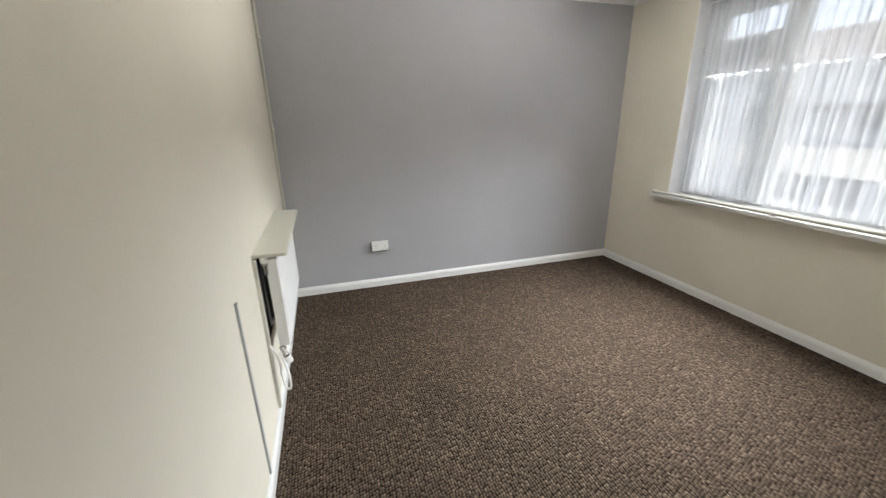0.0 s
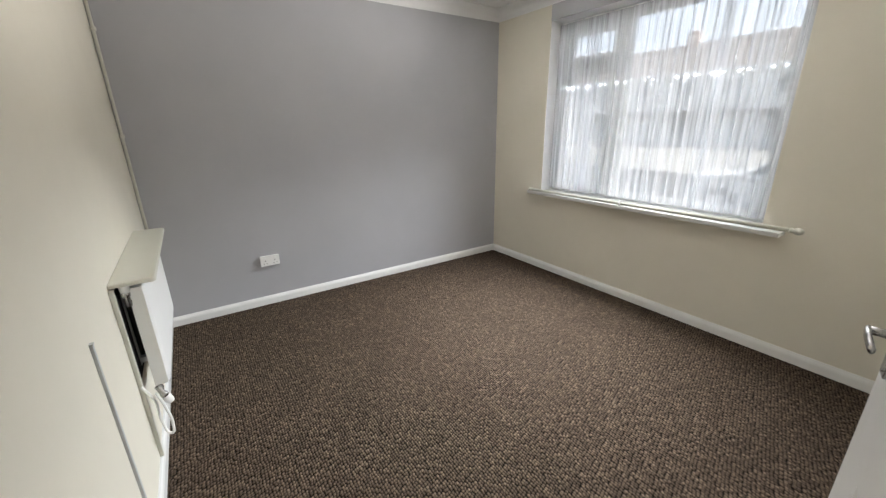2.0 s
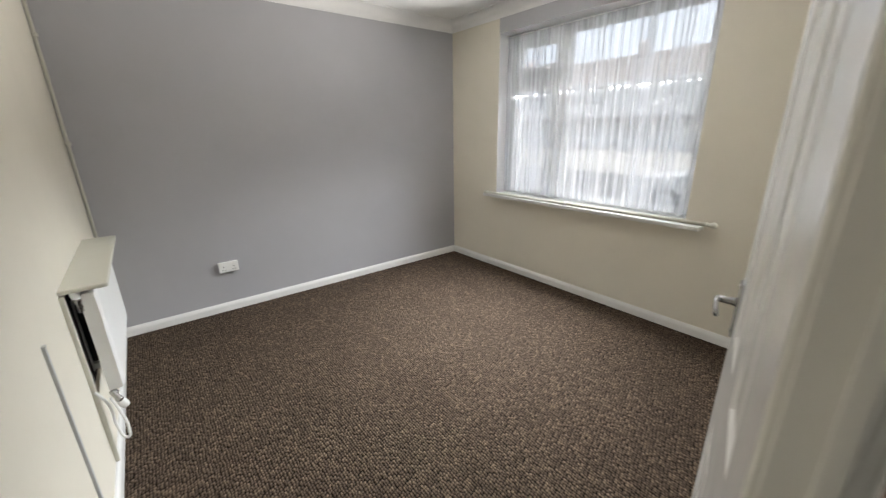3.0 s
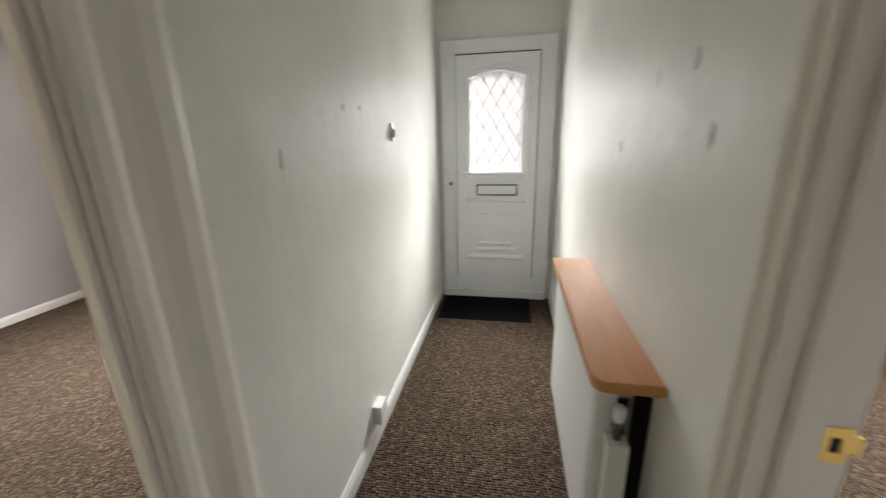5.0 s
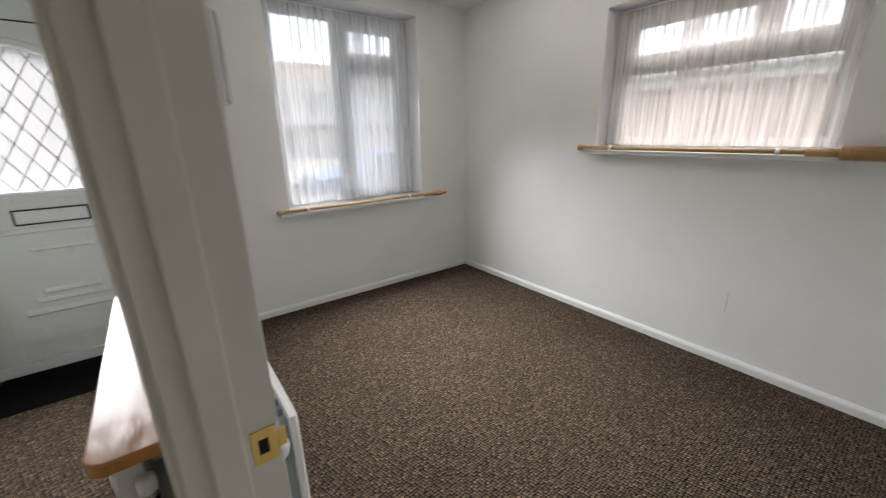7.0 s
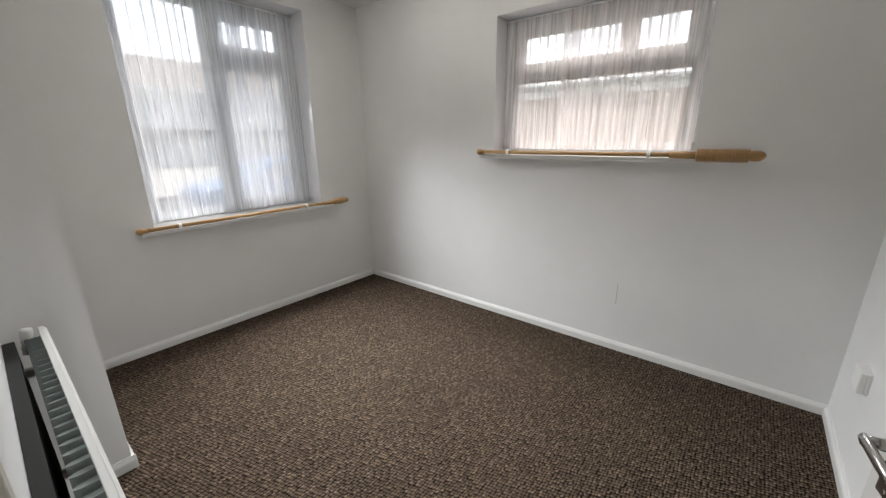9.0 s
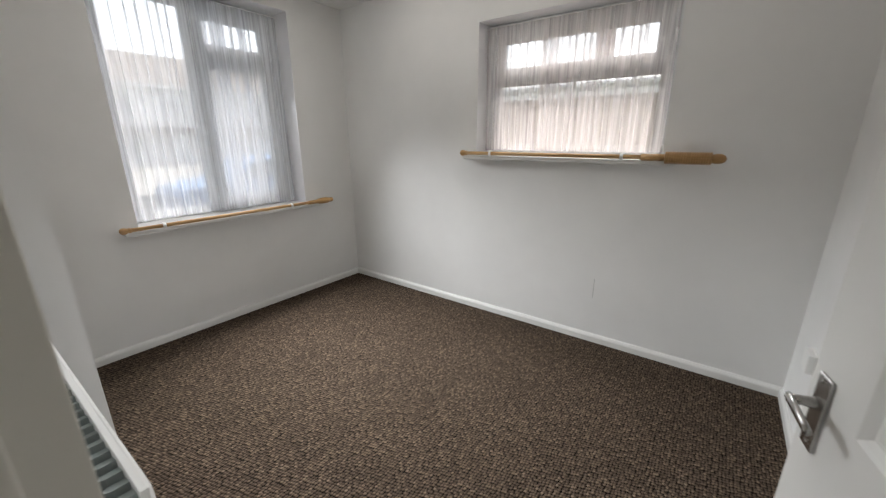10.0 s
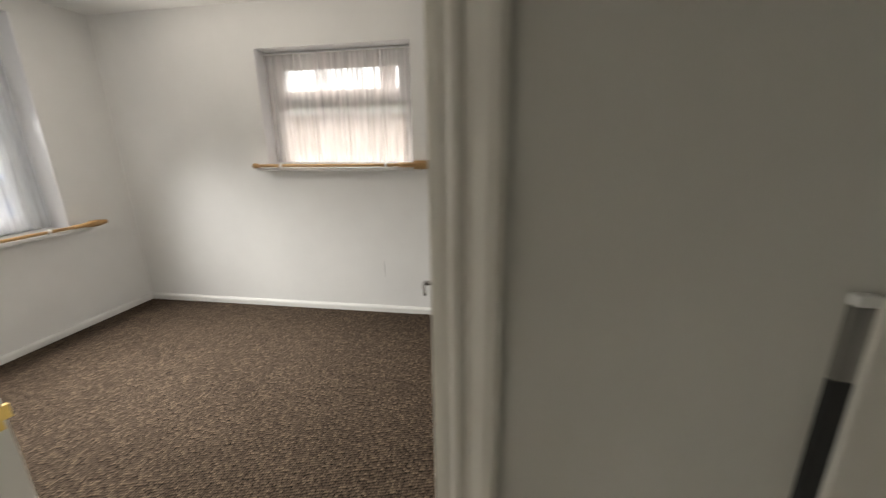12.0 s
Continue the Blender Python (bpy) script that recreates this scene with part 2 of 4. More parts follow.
def box_into(bm, lo, hi, bevel=0.0, seg=2, m=None, mi=0):
    r = bmesh.ops.create_cube(bm, size=1.0)
    vs = r["verts"]
    for v in vs:
        v.co = Vector([(lo[i] + hi[i]) / 2 + v.co[i] * (hi[i] - lo[i]) for i in range(3)])
    if bevel > 0:
        es = list({e for v in vs for e in v.link_edges})
        g = bmesh.ops.bevel(bm, geom=es, offset=bevel, segments=seg, affect='EDGES', profile=0.6)
        vs = list({v for v in vs if v.is_valid} | set(g["verts"]))
    if m is not None:
        bmesh.ops.transform(bm, matrix=m, verts=vs)
    if mi:
        for f in {f for v in vs for f in v.link_faces}:
            f.material_index = mi
    return vs


def box(lo, hi, bevel=0.0, seg=2, m=None):
    bm = bmesh.new()
    box_into(bm, lo, hi, bevel, seg, m)
    return bm


def smooth(ob):
    for p in ob.data.polygons:
        p.use_smooth = True
    return ob


def lathe_into(bm, prof, m, seg=20):
    """Turns (radius, height) pairs round z, then places them by m."""
    rings = []
    for r, z in prof:
        rings.append([bm.verts.new(m @ Vector((r * math.cos(2 * math.pi * i / seg), r * math.sin(2 * math.pi * i / seg), z))) for i in range(seg)])
    for a, c in zip(rings, rings[1:]):
        for i in range(seg):
            bm.faces.new((a[i], a[(i + 1) % seg], c[(i + 1) % seg], c[i]))
    bm.faces.new(rings[0][::-1])
    bm.faces.new(rings[-1])
    return bm


def along(p, d):
    """A pose at p whose z points along d."""
    return Matrix.Translation(p) @ Vector(d).to_track_quat('Z', 'Y').to_matrix().to_4x4()


def rod(p, q, r, seg=14):
    bm = bmesh.new()
    p, q = Vector(p), Vector(q)
    lathe_into(bm, [(r, 0), (r, (q - p).length)], along(p, q - p), seg)
    return bm


def tube(name, pts, r, mat, parent=None):
    cu = bpy.data.curves.new(name, 'CURVE')
    cu.dimensions = '3D'
    cu.bevel_depth = r
    cu.bevel_resolution = 3
    sp = cu.splines.new('BEZIER')
    sp.bezier_points.add(len(pts) - 1)
    for bp, p in zip(sp.bezier_points, pts):
        bp.co = p
        bp.handle_left_type = bp.handle_right_type = 'AUTO'
    tmp = bpy.data.objects.new(name, cu)
    scene.collection.objects.link(tmp)
    me = bpy.data.meshes.new_from_object(tmp.evaluated_get(bpy.context.evaluated_depsgraph_get()))
    bpy.data.objects.remove(tmp)
    me.materials.clear()
    me.materials.append(mat)
    ob = new(name, me)
    if parent is not None:
        ob.parent = parent
    return smooth(ob)


def empty(name, m, label="", category="", group="", kind=""):
    ob = new(name)
    ob.empty_display_size = 0.05
    ob.matrix_world = m
    return tagged(ob, label, category, group, kind)


def wall(name, lo, hi, holes=(), axis=0, mats=None, pick=None, label=""):
    """A wall slab from lo to hi; axis is its thickness. holes: (u0, u1, z0, z1) right through. pick: face -> material index."""
    u = 1 - axis
    us = sorted({lo[u], hi[u], *[c for h in holes for c in h[:2]]})
    zs = sorted({lo[2], hi[2], *[c for h in holes for c in h[2:]]})
    us = [c for c in us if lo[u] <= c <= hi[u]]
    zs = [c for c in zs if lo[2] <= c <= hi[2]]
    bm = bmesh.new()
    cache = {}

    def vert(a, i, j):
        key = (a, i, j)
        if key not in cache:
            co = [0, 0, zs[j]]
            co[axis] = (lo[axis], hi[axis])[a]
            co[u] = us[i]
            cache[key] = bm.verts.new(co)
        return cache[key]

    def solid(i, j):
        if not (0 <= i < len(us) - 1 and 0 <= j < len(zs) - 1):
            return False
        cu, cz = (us[i] + us[i + 1]) / 2, (zs[j] + zs[j + 1]) / 2
        return not any(h[0] < cu < h[1] and h[2] < cz < h[3] for h in holes)

    for i in range(len(us) - 1):
        for j in range(len(zs) - 1):
            if not solid(i, j):
                continue
            for a in (0, 1):
                bm.faces.new([vert(a, i, j), vert(a, i + 1, j), vert(a, i + 1, j + 1), vert(a, i, j + 1)])
            for di, dj, q in ((-1, 0, ((i, j), (i, j + 1))), (1, 0, ((i + 1, j), (i + 1, j + 1))), (0, -1, ((i, j), (i + 1, j))), (0, 1, ((i, j + 1), (i + 1, j + 1)))):
                if not solid(i + di, j + dj):
                    f = bm.faces.new([vert(0, *q[0]), vert(0, *q[1]), vert(1, *q[1]), vert(1, *q[0])])
    bmesh.ops.recalc_face_normals(bm, faces=bm.faces[:])
    if pick:
        for f in bm.faces:
            f.material_index = pick(f.normal, f.calc_center_median())
    return tagged(mesh_ob(name, bm, mats), label or "painted plaster wall", "wall", "", "structure")


H = 2.52
# ---- floor and ceiling ----
floor_bm = box((-3.6, -0.42, -0.06), (3.93, 3.36, 0.0))
box_into(floor_bm, (-0.12, -1.7, -0.06), (1.10, -0.42, 0.0))
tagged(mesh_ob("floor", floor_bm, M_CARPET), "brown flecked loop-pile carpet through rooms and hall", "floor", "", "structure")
tagged(mesh_ob("ceiling", box((-3.6, -1.7, H), (3.93, 3.51, H + 0.12)), M_CEIL), "plain white painted ceiling", "ceiling", "", "structure")

# ---- walls ----
WIN_A = (-2.79, -0.985, 0.775, 2.295)
WIN_B = (1.83, 3.095, 0.812, 2.387)
WIN_S = (0.455, 1.72, 1.252, 2.195)
DOOR_A = (-0.135, 0.582, 0.0, 2.03)
DOOR_B = (-0.243, 0.662, 0.0, 2.03)


def inside(h, p, u):
    return h[0] - 0.002 < p[u] < h[1] + 0.002 and h[2] - 0.002 < p[2] < h[3] + 0.002


def facade_pick(h):
    return lambda nn, c: 2 if nn.y > 0.9 else (1 if inside(h, c, 0) and abs(nn.y) < 0.5 and (abs(c.x - h[0]) < 0.01 or abs(c.x - h[1]) < 0.01 or abs(c.z - h[2]) < 0.01 or abs(c.z - h[3]) < 0.01) else 0)


wall("wall_front_room_a", (-3.6, 3.075, 0), (-0.05, 3.42, H), [WIN_A], 1, [M_CREAM, M_REVEAL, M_EXT], facade_pick(WIN_A), "cream painted wall with a wide window opening")
wall("wall_front_hall", (0.0, 3.365, 0), (0.98, 3.40, H), [(0.035, 0.935, 0.0, 2.14)], 1, [M_HALL, M_HALL, M_EXT], lambda nn, c: 2 if nn.y > 0.9 else 0, "white painted wall round the front door")
wall("wall_front_room_b", (1.08, 3.195, 0), (3.93, 3.51, H), [WIN_B], 1, [M_WHITE_B, M_REVEAL, M_EXT], facade_pick(WIN_B), "white painted wall with a window opening")
wall("wall_side_room_b", (3.65, -0.44, 0), (3.93, 3.195, H), [WIN_S], 0, [M_WHITE_B, M_REVEAL, M_EXT], lambda nn, c: 2 if nn.x > 0.9 else (1 if inside(WIN_S, c, 1) and abs(nn.x) < 0.5 else 0), "white painted wall with a high window opening")
wall("wall_back_room_b", (1.08, -0.44, 0), (3.65, -0.32, H), [], 1, [M_WHITE_B], None, "white painted plaster wall")
wall("wall_hall_room_b", (0.98, -1.6, 0), (1.08, 3.51, H), [DOOR_B], 0, [M_WHITE_B, M_HALL], lambda nn, c: 1 if nn.x < -0.5 else 0, "white wall between hall and small room")
wall("wall_pier_room_b", (1.08, 2.115, 0), (1.312, 3.195, H), [], 0, [M_WHITE_B], None, "white plastered boxed-out pier")
wall("wall_hall_room_a", (-0.05, -1.6, 0), (0.0, 3.42, H), [DOOR_A], 0, [M_CREAM, M_HALL], lambda nn, c: 1 if nn.x > 0.5 else 0, "wall between hall and large room")
wall("wall_feature_room_a", (-3.6, -0.16, 0), (-3.485, 3.075, H), [], 0, [M_GREY], None, "mid grey painted feature wall")
wall("wall_back_room_a", (-3.6, -0.28, 0), (-0.05, -0.16, H), [], 1, [M_CREAM], None, "cream painted plaster wall")
wall("wall_hall_end", (-0.05, -1.7, 0), (1.11, -1.6, H), [], 1, [M_HALL], None, "plain wall closing the hall")


def skirting(p, q, normal, h=0.075, t=0.014, mat=None):
    """A moulded skirting board from p to q on the floor, standing proud along normal."""
    p, q, nn = Vector((*p, 0)), Vector((*q, 0)), Vector((*normal, 0))
    prof = [(0, 0), (t, 0), (t, h * 0.62), (t * 0.8, h * 0.78), (t * 0.45, h * 0.92), (t * 0.35, h), (0, h)]
    bm = bmesh.new()
    a = [bm.verts.new(p + nn * u + Vector((0, 0, v))) for u, v in prof]
    c = [bm.verts.new(q + nn * u + Vector((0, 0, v))) for u, v in prof]
    k = len(prof)
    for i in range(k):
        bm.faces.new((a[i], a[(i + 1) % k], c[(i + 1) % k], c[i]))
    bm.faces.new(a)
    bm.faces.new(c[::-1])
    tagged(mesh_ob("baseboard", bm, mat or M_GLOSS), "white gloss-painted skirting board along the carpet", "baseboard", "", "structure")


skirting((-3.485, -0.16), (-3.485, 3.075), (1, 0))
skirting((-3.471, 3.075), (-0.05, 3.075), (0, -1))
skirting((-3.471, -0.16), (-0.09, -0.16), (0, 1))
skirting((-0.05, 0.65), (-0.05, 3.061), (-1, 0))
skirting((0, 0.77), (0, 3.365), (1, 0), 0.085)
skirting((0.98, 0.70), (0.98, 3.365), (-1, 0), 0.085)
skirting((1.312, 3.195), (3.65, 3.195), (0, -1), 0.06)
skirting((3.65, -0.32), (3.65, 3.181), (-1, 0), 0.06)
skirting((1.08, -0.32), (3.636, -0.32), (0, 1), 0.06)
skirting((1.08, 0.665), (1.08, 2.115), (1, 0), 0.06)
skirting((1.094, 2.115), (1.326, 2.115), (0, -1), 0.06)
skirting((1.312, 2.115), (1.312, 3.181), (1, 0), 0.06)


def coving(p, q, normal, d=0.10):
    p, q, nn = Vector((*p, H)), Vector((*q, H)), Vector((*normal, 0))
    prof = [(0, 0), (0, -d), (0.006, -d), (0.006, -d * 0.93)]
    for i in range(7):
        a = math.pi / 2 * i / 6
        prof.append((0.008 + (d - 0.016) * (1 - math.cos(a)), -d * 0.90 + (d * 0.82) * math.sin(a)))
    prof += [(d * 0.93, -0.006), (d, -0.006), (d, 0)]
    bm = bmesh.new()
    a = [bm.verts.new(p + nn * u + Vector((0, 0, v))) for u, v in prof]
    c = [bm.verts.new(q + nn * u + Vector((0, 0, v))) for u, v in prof]
    k = len(prof)
    for i in range(k):
        bm.faces.new((a[i], a[(i + 1) % k], c[(i + 1) % k], c[i]))
    bm.faces.new(a)
    bm.faces.new(c[::-1])
    tagged(mesh_ob("coving", bm, M_CEIL), "white concave plaster coving under the ceiling", "coving", "", "structure")


coving((-3.485, -0.16), (-3.485, 3.075), (1, 0))
coving((-3.485, 3.075), (-0.05, 3.075), (0, -1))
coving((-3.485, -0.16), (-0.05, -0.16), (0, 1))
coving((-0.05, -0.16), (-0.05, 3.075), (-1, 0))
tagged(mesh_ob("trim", box((WIN_A[0], 3.069, WIN_A[3]), (WIN_A[1], 3.0745, H - 0.1)), M_GREY), "grey painted band above the wide window", "trim", "", "structure")


# ---- windows ----
def bar_frame(u0, u1, z0, z1, w, d0, d1, put, bevel=0.006):
    """Four bars round an opening, mitre-free, as one mesh. put(u, d, z) -> point."""
    bm = bmesh.new()
    for a, c, e, f in ((u0, u0 + w, z0, z1), (u1 - w, u1, z0, z1), (u0 + w, u1 - w, z0, z0 + w), (u0 + w, u1 - w, z1 - w, z1)):
        p, q = put(a, d0, e), put(c, d1, f)
        box_into(bm, [min(p[i], q[i]) for i in range(3)], [max(p[i], q[i]) for i in range(3)], bevel)
    return bm


def pbox(put, u0, u1, d0, d1, z0, z1, bevel=0.004):
    p, q = put(u0, d0, z0), put(u1, d1, z1)
    return box([min(p[i], q[i]) for i in range(3)], [max(p[i], q[i]) for i in range(3)], bevel)


def window_handle(root, put, u, z, d, up=True):
    bm = bmesh.new()
    p, q = put(u - 0.012, d, z - 0.035), put(u + 0.012, d - 0.012, z + 0.035)
    box_into(bm, [min(p[i], q[i]) for i in range(3)], [max(p[i], q[i]) for i in range(3)], 0.003)
    if up:
        p, q = put(u - 0.009, d - 0.012, z - 0.11), put(u + 0.009, d - 0.034, z + 0.02)
    else:
        p, q = put(u - 0.07, d - 0.012, z - 0.009), put(u + 0.07, d - 0.034, z + 0.009)
    box_into(bm, [min(p[i], q[i]) for i in range(3)], [max(p[i], q[i]) for i in range(3)], 0.006)
    part("handle", bm, M_UPVC, root, "white window handle")


def window(name, hole, d, put, mull, trans, side, label, edge=0.07):
    """A white casement window. d: depth of the frame's inner face. mull: the mullion (u0, u1) or None; trans: the transom (z0, z1). side: -1 or 1, which side of the mullion opens; 0: no mullion."""
    u0, u1, z0, z1 = hole
    root = empty(name, Matrix.Translation(put((u0 + u1) / 2, d, z0)), label, "window", "", "structure")
    inv = root.matrix_world.inverted()

    def add(nm, bm, mat, lab=""):
        ob = part(nm, bm, mat, root, lab)
        ob.matrix_parent_inverse = inv
        return ob

    w = edge
    add("frame", bar_frame(u0, u1, z0, z1, w, d, d + 0.065, put), M_UPVC)
    if mull:
        add("mullion", pbox(put, mull[0], mull[1], d, d + 0.065, z0 + w, z1 - w), M_UPVC)
        ou = (u0 + w, mull[0]) if side < 0 else (mull[1], u1 - w)
        fu = (mull[1], u1 - w) if side < 0 else (u0 + w, mull[0])
        g = pbox(put, fu[0] + 0.022, fu[1] - 0.022, d + 0.028, d + 0.034, z0 + w + 0.022, z1 - w - 0.022, 0)
        ob = add("pane", g, M_GLASS)
        ob.visible_shadow = False
        add("glazing_bead", bar_frame(fu[0], fu[1], z0 + w, z1 - w, 0.026, d + 0.008, d + 0.04, put, 0.008), M_UPVC)
    else:
        ou = (u0 + w, u1 - w)
    add("transom", pbox(put, ou[0], ou[1], d, d + 0.065, trans[0], trans[1]), M_UPVC)
    for k, (a, c) in enumerate(((z0 + w, trans[0]), (trans[1], z1 - w))):
        s = 0.07
        if mull or k == 1:
            sash = add("sash", bar_frame(ou[0] + 0.003, ou[1] - 0.003, a + 0.003, c - 0.003, s, d - 0.014, d + 0.05, put, 0.008), M_UPVC, "opening light frame")
        else:
            s = 0.026
            sash = add("glazing_bead", bar_frame(ou[0], ou[1], a, c, s, d + 0.008, d + 0.04, put, 0.008), M_UPVC)
        ob = add("pane", pbox(put, ou[0] + s - 0.004, ou[1] - s + 0.004, d + 0.02, d + 0.026, a + s - 0.004, c - s + 0.004, 0), M_GLASS)
        ob.visible_shadow = False
        gask = add("gasket", bar_frame(ou[0] + s - 0.002, ou[1] - s + 0.002, a + s - 0.002, c - s + 0.002, 0.005, d + 0.002, d + 0.012, put, 0), M_SEAL, "black rubber gasket")
    return root, add


def put_front(u, d, z):
    return Vector((u, d, z))


def put_side(u, d, z):
    return Vector((d, u, z))


r, add = window("window_1", WIN_A, 3.23, put_front, (-2.165, -2.13), (1.895, 1.92), -1, "wide white plastic casement window behind net curtain")
window_handle(r, put_front, -2.20, 1.36, 3.216)
r.children[-1].matrix_parent_inverse = r.matrix_world.inverted()
r, add = window("window_2", WIN_B, 3.40, put_front, (2.415, 2.445), (1.985, 2.01), 1, "white plastic casement window with a fanlight")
window_handle(r, put_front, 2.485, 1.38, 3.386)
r.children[-1].matrix_parent_inverse = r.matrix_world.inverted()
r, add = window("window_3", WIN_S, 3.81, put_side, None, (1.797, 1.82), 0, "small high white plastic window with top fanlight", 0.062)
window_handle(r, put_side, 1.02, 1.855, 3.796, False)
r.children[-1].matrix_parent_inverse = r.matrix_world.inverted()


def sill(name_label, lo, hi):
    ob = mesh_ob("sill", box(lo, hi, 0.008, 3), M_GLOSS)
    tagged(ob, name_label, "window sill", "", "structure")


sill("white gloss window sill board with rounded nose", (-2.90, 2.985, 0.776), (-0.87, 3.228, 0.806))
sill("white gloss window sill board with rounded nose", (1.735, 3.105, 0.813), (3.20, 3.398, 0.842))
sill("white gloss window sill board with rounded nose", (3.565, 0.38, 1.253), (3.808, 1.79, 1.283))


# ---- net curtains ----
def net_curtain(hole, d, put, seed, label, bottom, pitch=0.055, amp=0.011, cloth=None):
    cloth = cloth or M_NET
    rnd = random.Random(seed)
    u0, u1 = hole[0] + 0.012, hole[1] - 0.012
    z0, z1 = bottom, hole[3] - 0.03
    nu, nz = int((u1 - u0) / 0.0045), 26
    ph = []
    s = 0.0
    k = [rnd.uniform(0.45, 1.6) for _ in range(400)]
    for i in range(nu + 1):
        s += (u1 - u0) / nu * 2 * math.pi / (pitch * k[int(i * 0.0045 / pitch)])
        ph.append(s)
    bm = bmesh.new()
    rows = []
    for j in range(nz + 1):
        f = j / nz
        z = z0 + (z1 - z0) * f
        row = []
        for i in range(nu + 1):
            u = u0 + (u1 - u0) * i / nu
            env = 0.85 + 0.5 * noise.noise((u * 2.1, f * 0.6, seed))
            tight = 0.6 + 0.4 * f
            drift = 0.25 * noise.noise((u * 5, f * 1.4, seed + 7.3))
            w = math.sin(ph[i] + drift * 3 + (1 - f) * 0.5) + 0.35 * math.sin(ph[i] * 2.3 + 1.1 + f)
            row.append(bm.verts.new(put(min(max(u + pitch * 0.38 * min(env, 1.3) * math.sin(ph[i] + drift * 3 + (1 - f) * 0.5 + 1.6), u0), u1), d + amp * min(env, 1.3) * w / tight * 0.8, z)))
        rows.append(row)
    for a, c in zip(rows, rows[1:]):
        for i in range(nu):
            bm.faces.new((a[i], a[i + 1], c[i + 1], c[i]))
    root = empty("net_curtain", Matrix.Translation(put((u0 + u1) / 2, d, z1)), label, "curtain", "net curtains in the windows")
    inv = root.matrix_world.inverted()
    ob = smooth(part("voile", bm, cloth, root))
    ob.matrix_parent_inverse = inv
    # the stitched hem: a second layer of cloth
    bm = bmesh.new()
    lo = [bm.verts.new(v) for v in [put(u0 + (u1 - u0) * i / nu, d - 0.004 + amp * 0.7 * math.sin(ph[i]), z0) for i in range(nu + 1)]]
    hi = [bm.verts.new(v) for v in [put(u0 + (u1 - u0) * i / nu, d - 0.004 + amp * 0.7 * math.sin(ph[i]), z0 + 0.045) for i in range(nu + 1)]]
    for i in range(nu):
        bm.faces.new((lo[i], lo[i + 1], hi[i + 1], hi[i]))
    ob = smooth(part("hem", bm, cloth, root))
    ob.matrix_parent_inverse = inv
    wire = part("curtain_wire", rod(put(u0 - 0.012, d, z1 + 0.004), put(u1 + 0.012, d, z1 + 0.004), 0.004, 8), M_PLASTIC, root, "white stretch wire")
    wire.matrix_parent_inverse = inv
    return root


net_curtain(WIN_A, 3.185, put_front, 3, "sheer white net curtain gathered across the wide window", 0.835, 0.062, 0.020)
net_curtain(WIN_B, 3.355, put_front, 11, "sheer white net curtain gathered across the casement window", 0.86, 0.062, 0.020)
net_curtain(WIN_S, 3.768, put_side, 23, "sheer short net curtain across the small high window", 1.315, 0.058, 0.018, M_NET_S)


# ---- curtain poles lying along the sills ----
def curtain_pole(p, q, r, mat, fin0, fin1, label, supports, lowered):
    """A pole from p to q with turned finials (lists of radius, height) and cup brackets."""
    p, q = Vector(p), Vector(q)
    d = (q - p).normalized()
    root = empty("curtain_pole", Matrix.Translation(p), label, "curtain pole", "poles along the sills")
    inv = root.matrix_world.inverted()
    obs = [smooth(part("rod", rod(p, q, r, 16), mat, root))]
    for at, way, prof in ((p, -d, fin0), (q, d, fin1)):
        bm = bmesh.new()
        lathe_into(bm, prof, along(at, way), 24)
        obs.append(smooth(part("finial", bm, mat, root, "turned finial")))
    for s in supports:
        c = p + d * s
        bm = bmesh.new()
        lathe_into(bm, [(r + 0.006, -0.009), (r + 0.008, -0.004), (r + 0.008, 0.004), (r + 0.006, 0.009)], along(c, d), 18)
        side = Vector((0, 1, 0)) if abs(d.x) > 0.5 else Vector((1, 0, 0))
        a = c + side * r
        box_into(bm, [min((c - Vector((0.008, 0.008, 0.008)))[i], (a + side * lowered)[i]) for i in range(3)], [max((c + Vector((0.008, 0.008, 0.008)))[i], (a + side * lowered)[i]) for i in range(3)], 0.002)
        obs.append(part("bracket", bm, M_PLASTIC, root, "small white cup bracket"))
    for o in obs:
        o.matrix_parent_inverse = inv
    return root


KNOB = [(0.013, 0), (0.017, 0.004), (0.017, 0.010), (0.012, 0.015), (0.018, 0.022), (0.022, 0.034), (0.020, 0.048), (0.012, 0.057), (0.003, 0.060)]
RIBBED = [(0.014, -0.12), (0.019, -0.118), (0.019, -0.002), (0.016, 0.0)]
for i in range(19):
    RIBBED += [(0.0275, 0.002 + i * 0.0115), (0.033, 0.004 + i * 0.0115), (0.0345, 0.0075 + i * 0.0115), (0.033, 0.011 + i * 0.0115), (0.0275, 0.013 + i * 0.0115)]
RIBBED += [(0.022, 0.224), (0.026, 0.236), (0.025, 0.26), (0.016, 0.278), (0.003, 0.284)]
SLIM = [(0.013, -0.10), (0.016, -0.098), (0.017, 0.0), (0.023, 0.008), (0.027, 0.05), (0.027, 0.09), (0.022, 0.118), (0.017, 0.124), (0.021, 0.134), (0.018, 0.158), (0.003, 0.17)]
WHITEKNOB = [(0.012, 0), (0.016, 0.004), (0.016, 0.012), (0.011, 0.018), (0.019, 0.03), (0.021, 0.045), (0.015, 0.06), (0.003, 0.066)]
curtain_pole((3.548, 1.742, 1.298), (3.548, 0.430, 1.298), 0.0125, M_PINE, KNOB, RIBBED, "varnished pine curtain pole with fat ribbed finial on sill", (0.20, 1.09), 0.03)
curtain_pole((1.765, 3.095, 0.856), (3.152, 3.095, 0.856), 0.0125, M_PINE, KNOB, SLIM, "varnished pine curtain pole lying along the window sill", (0.18, 1.12), 0.03)
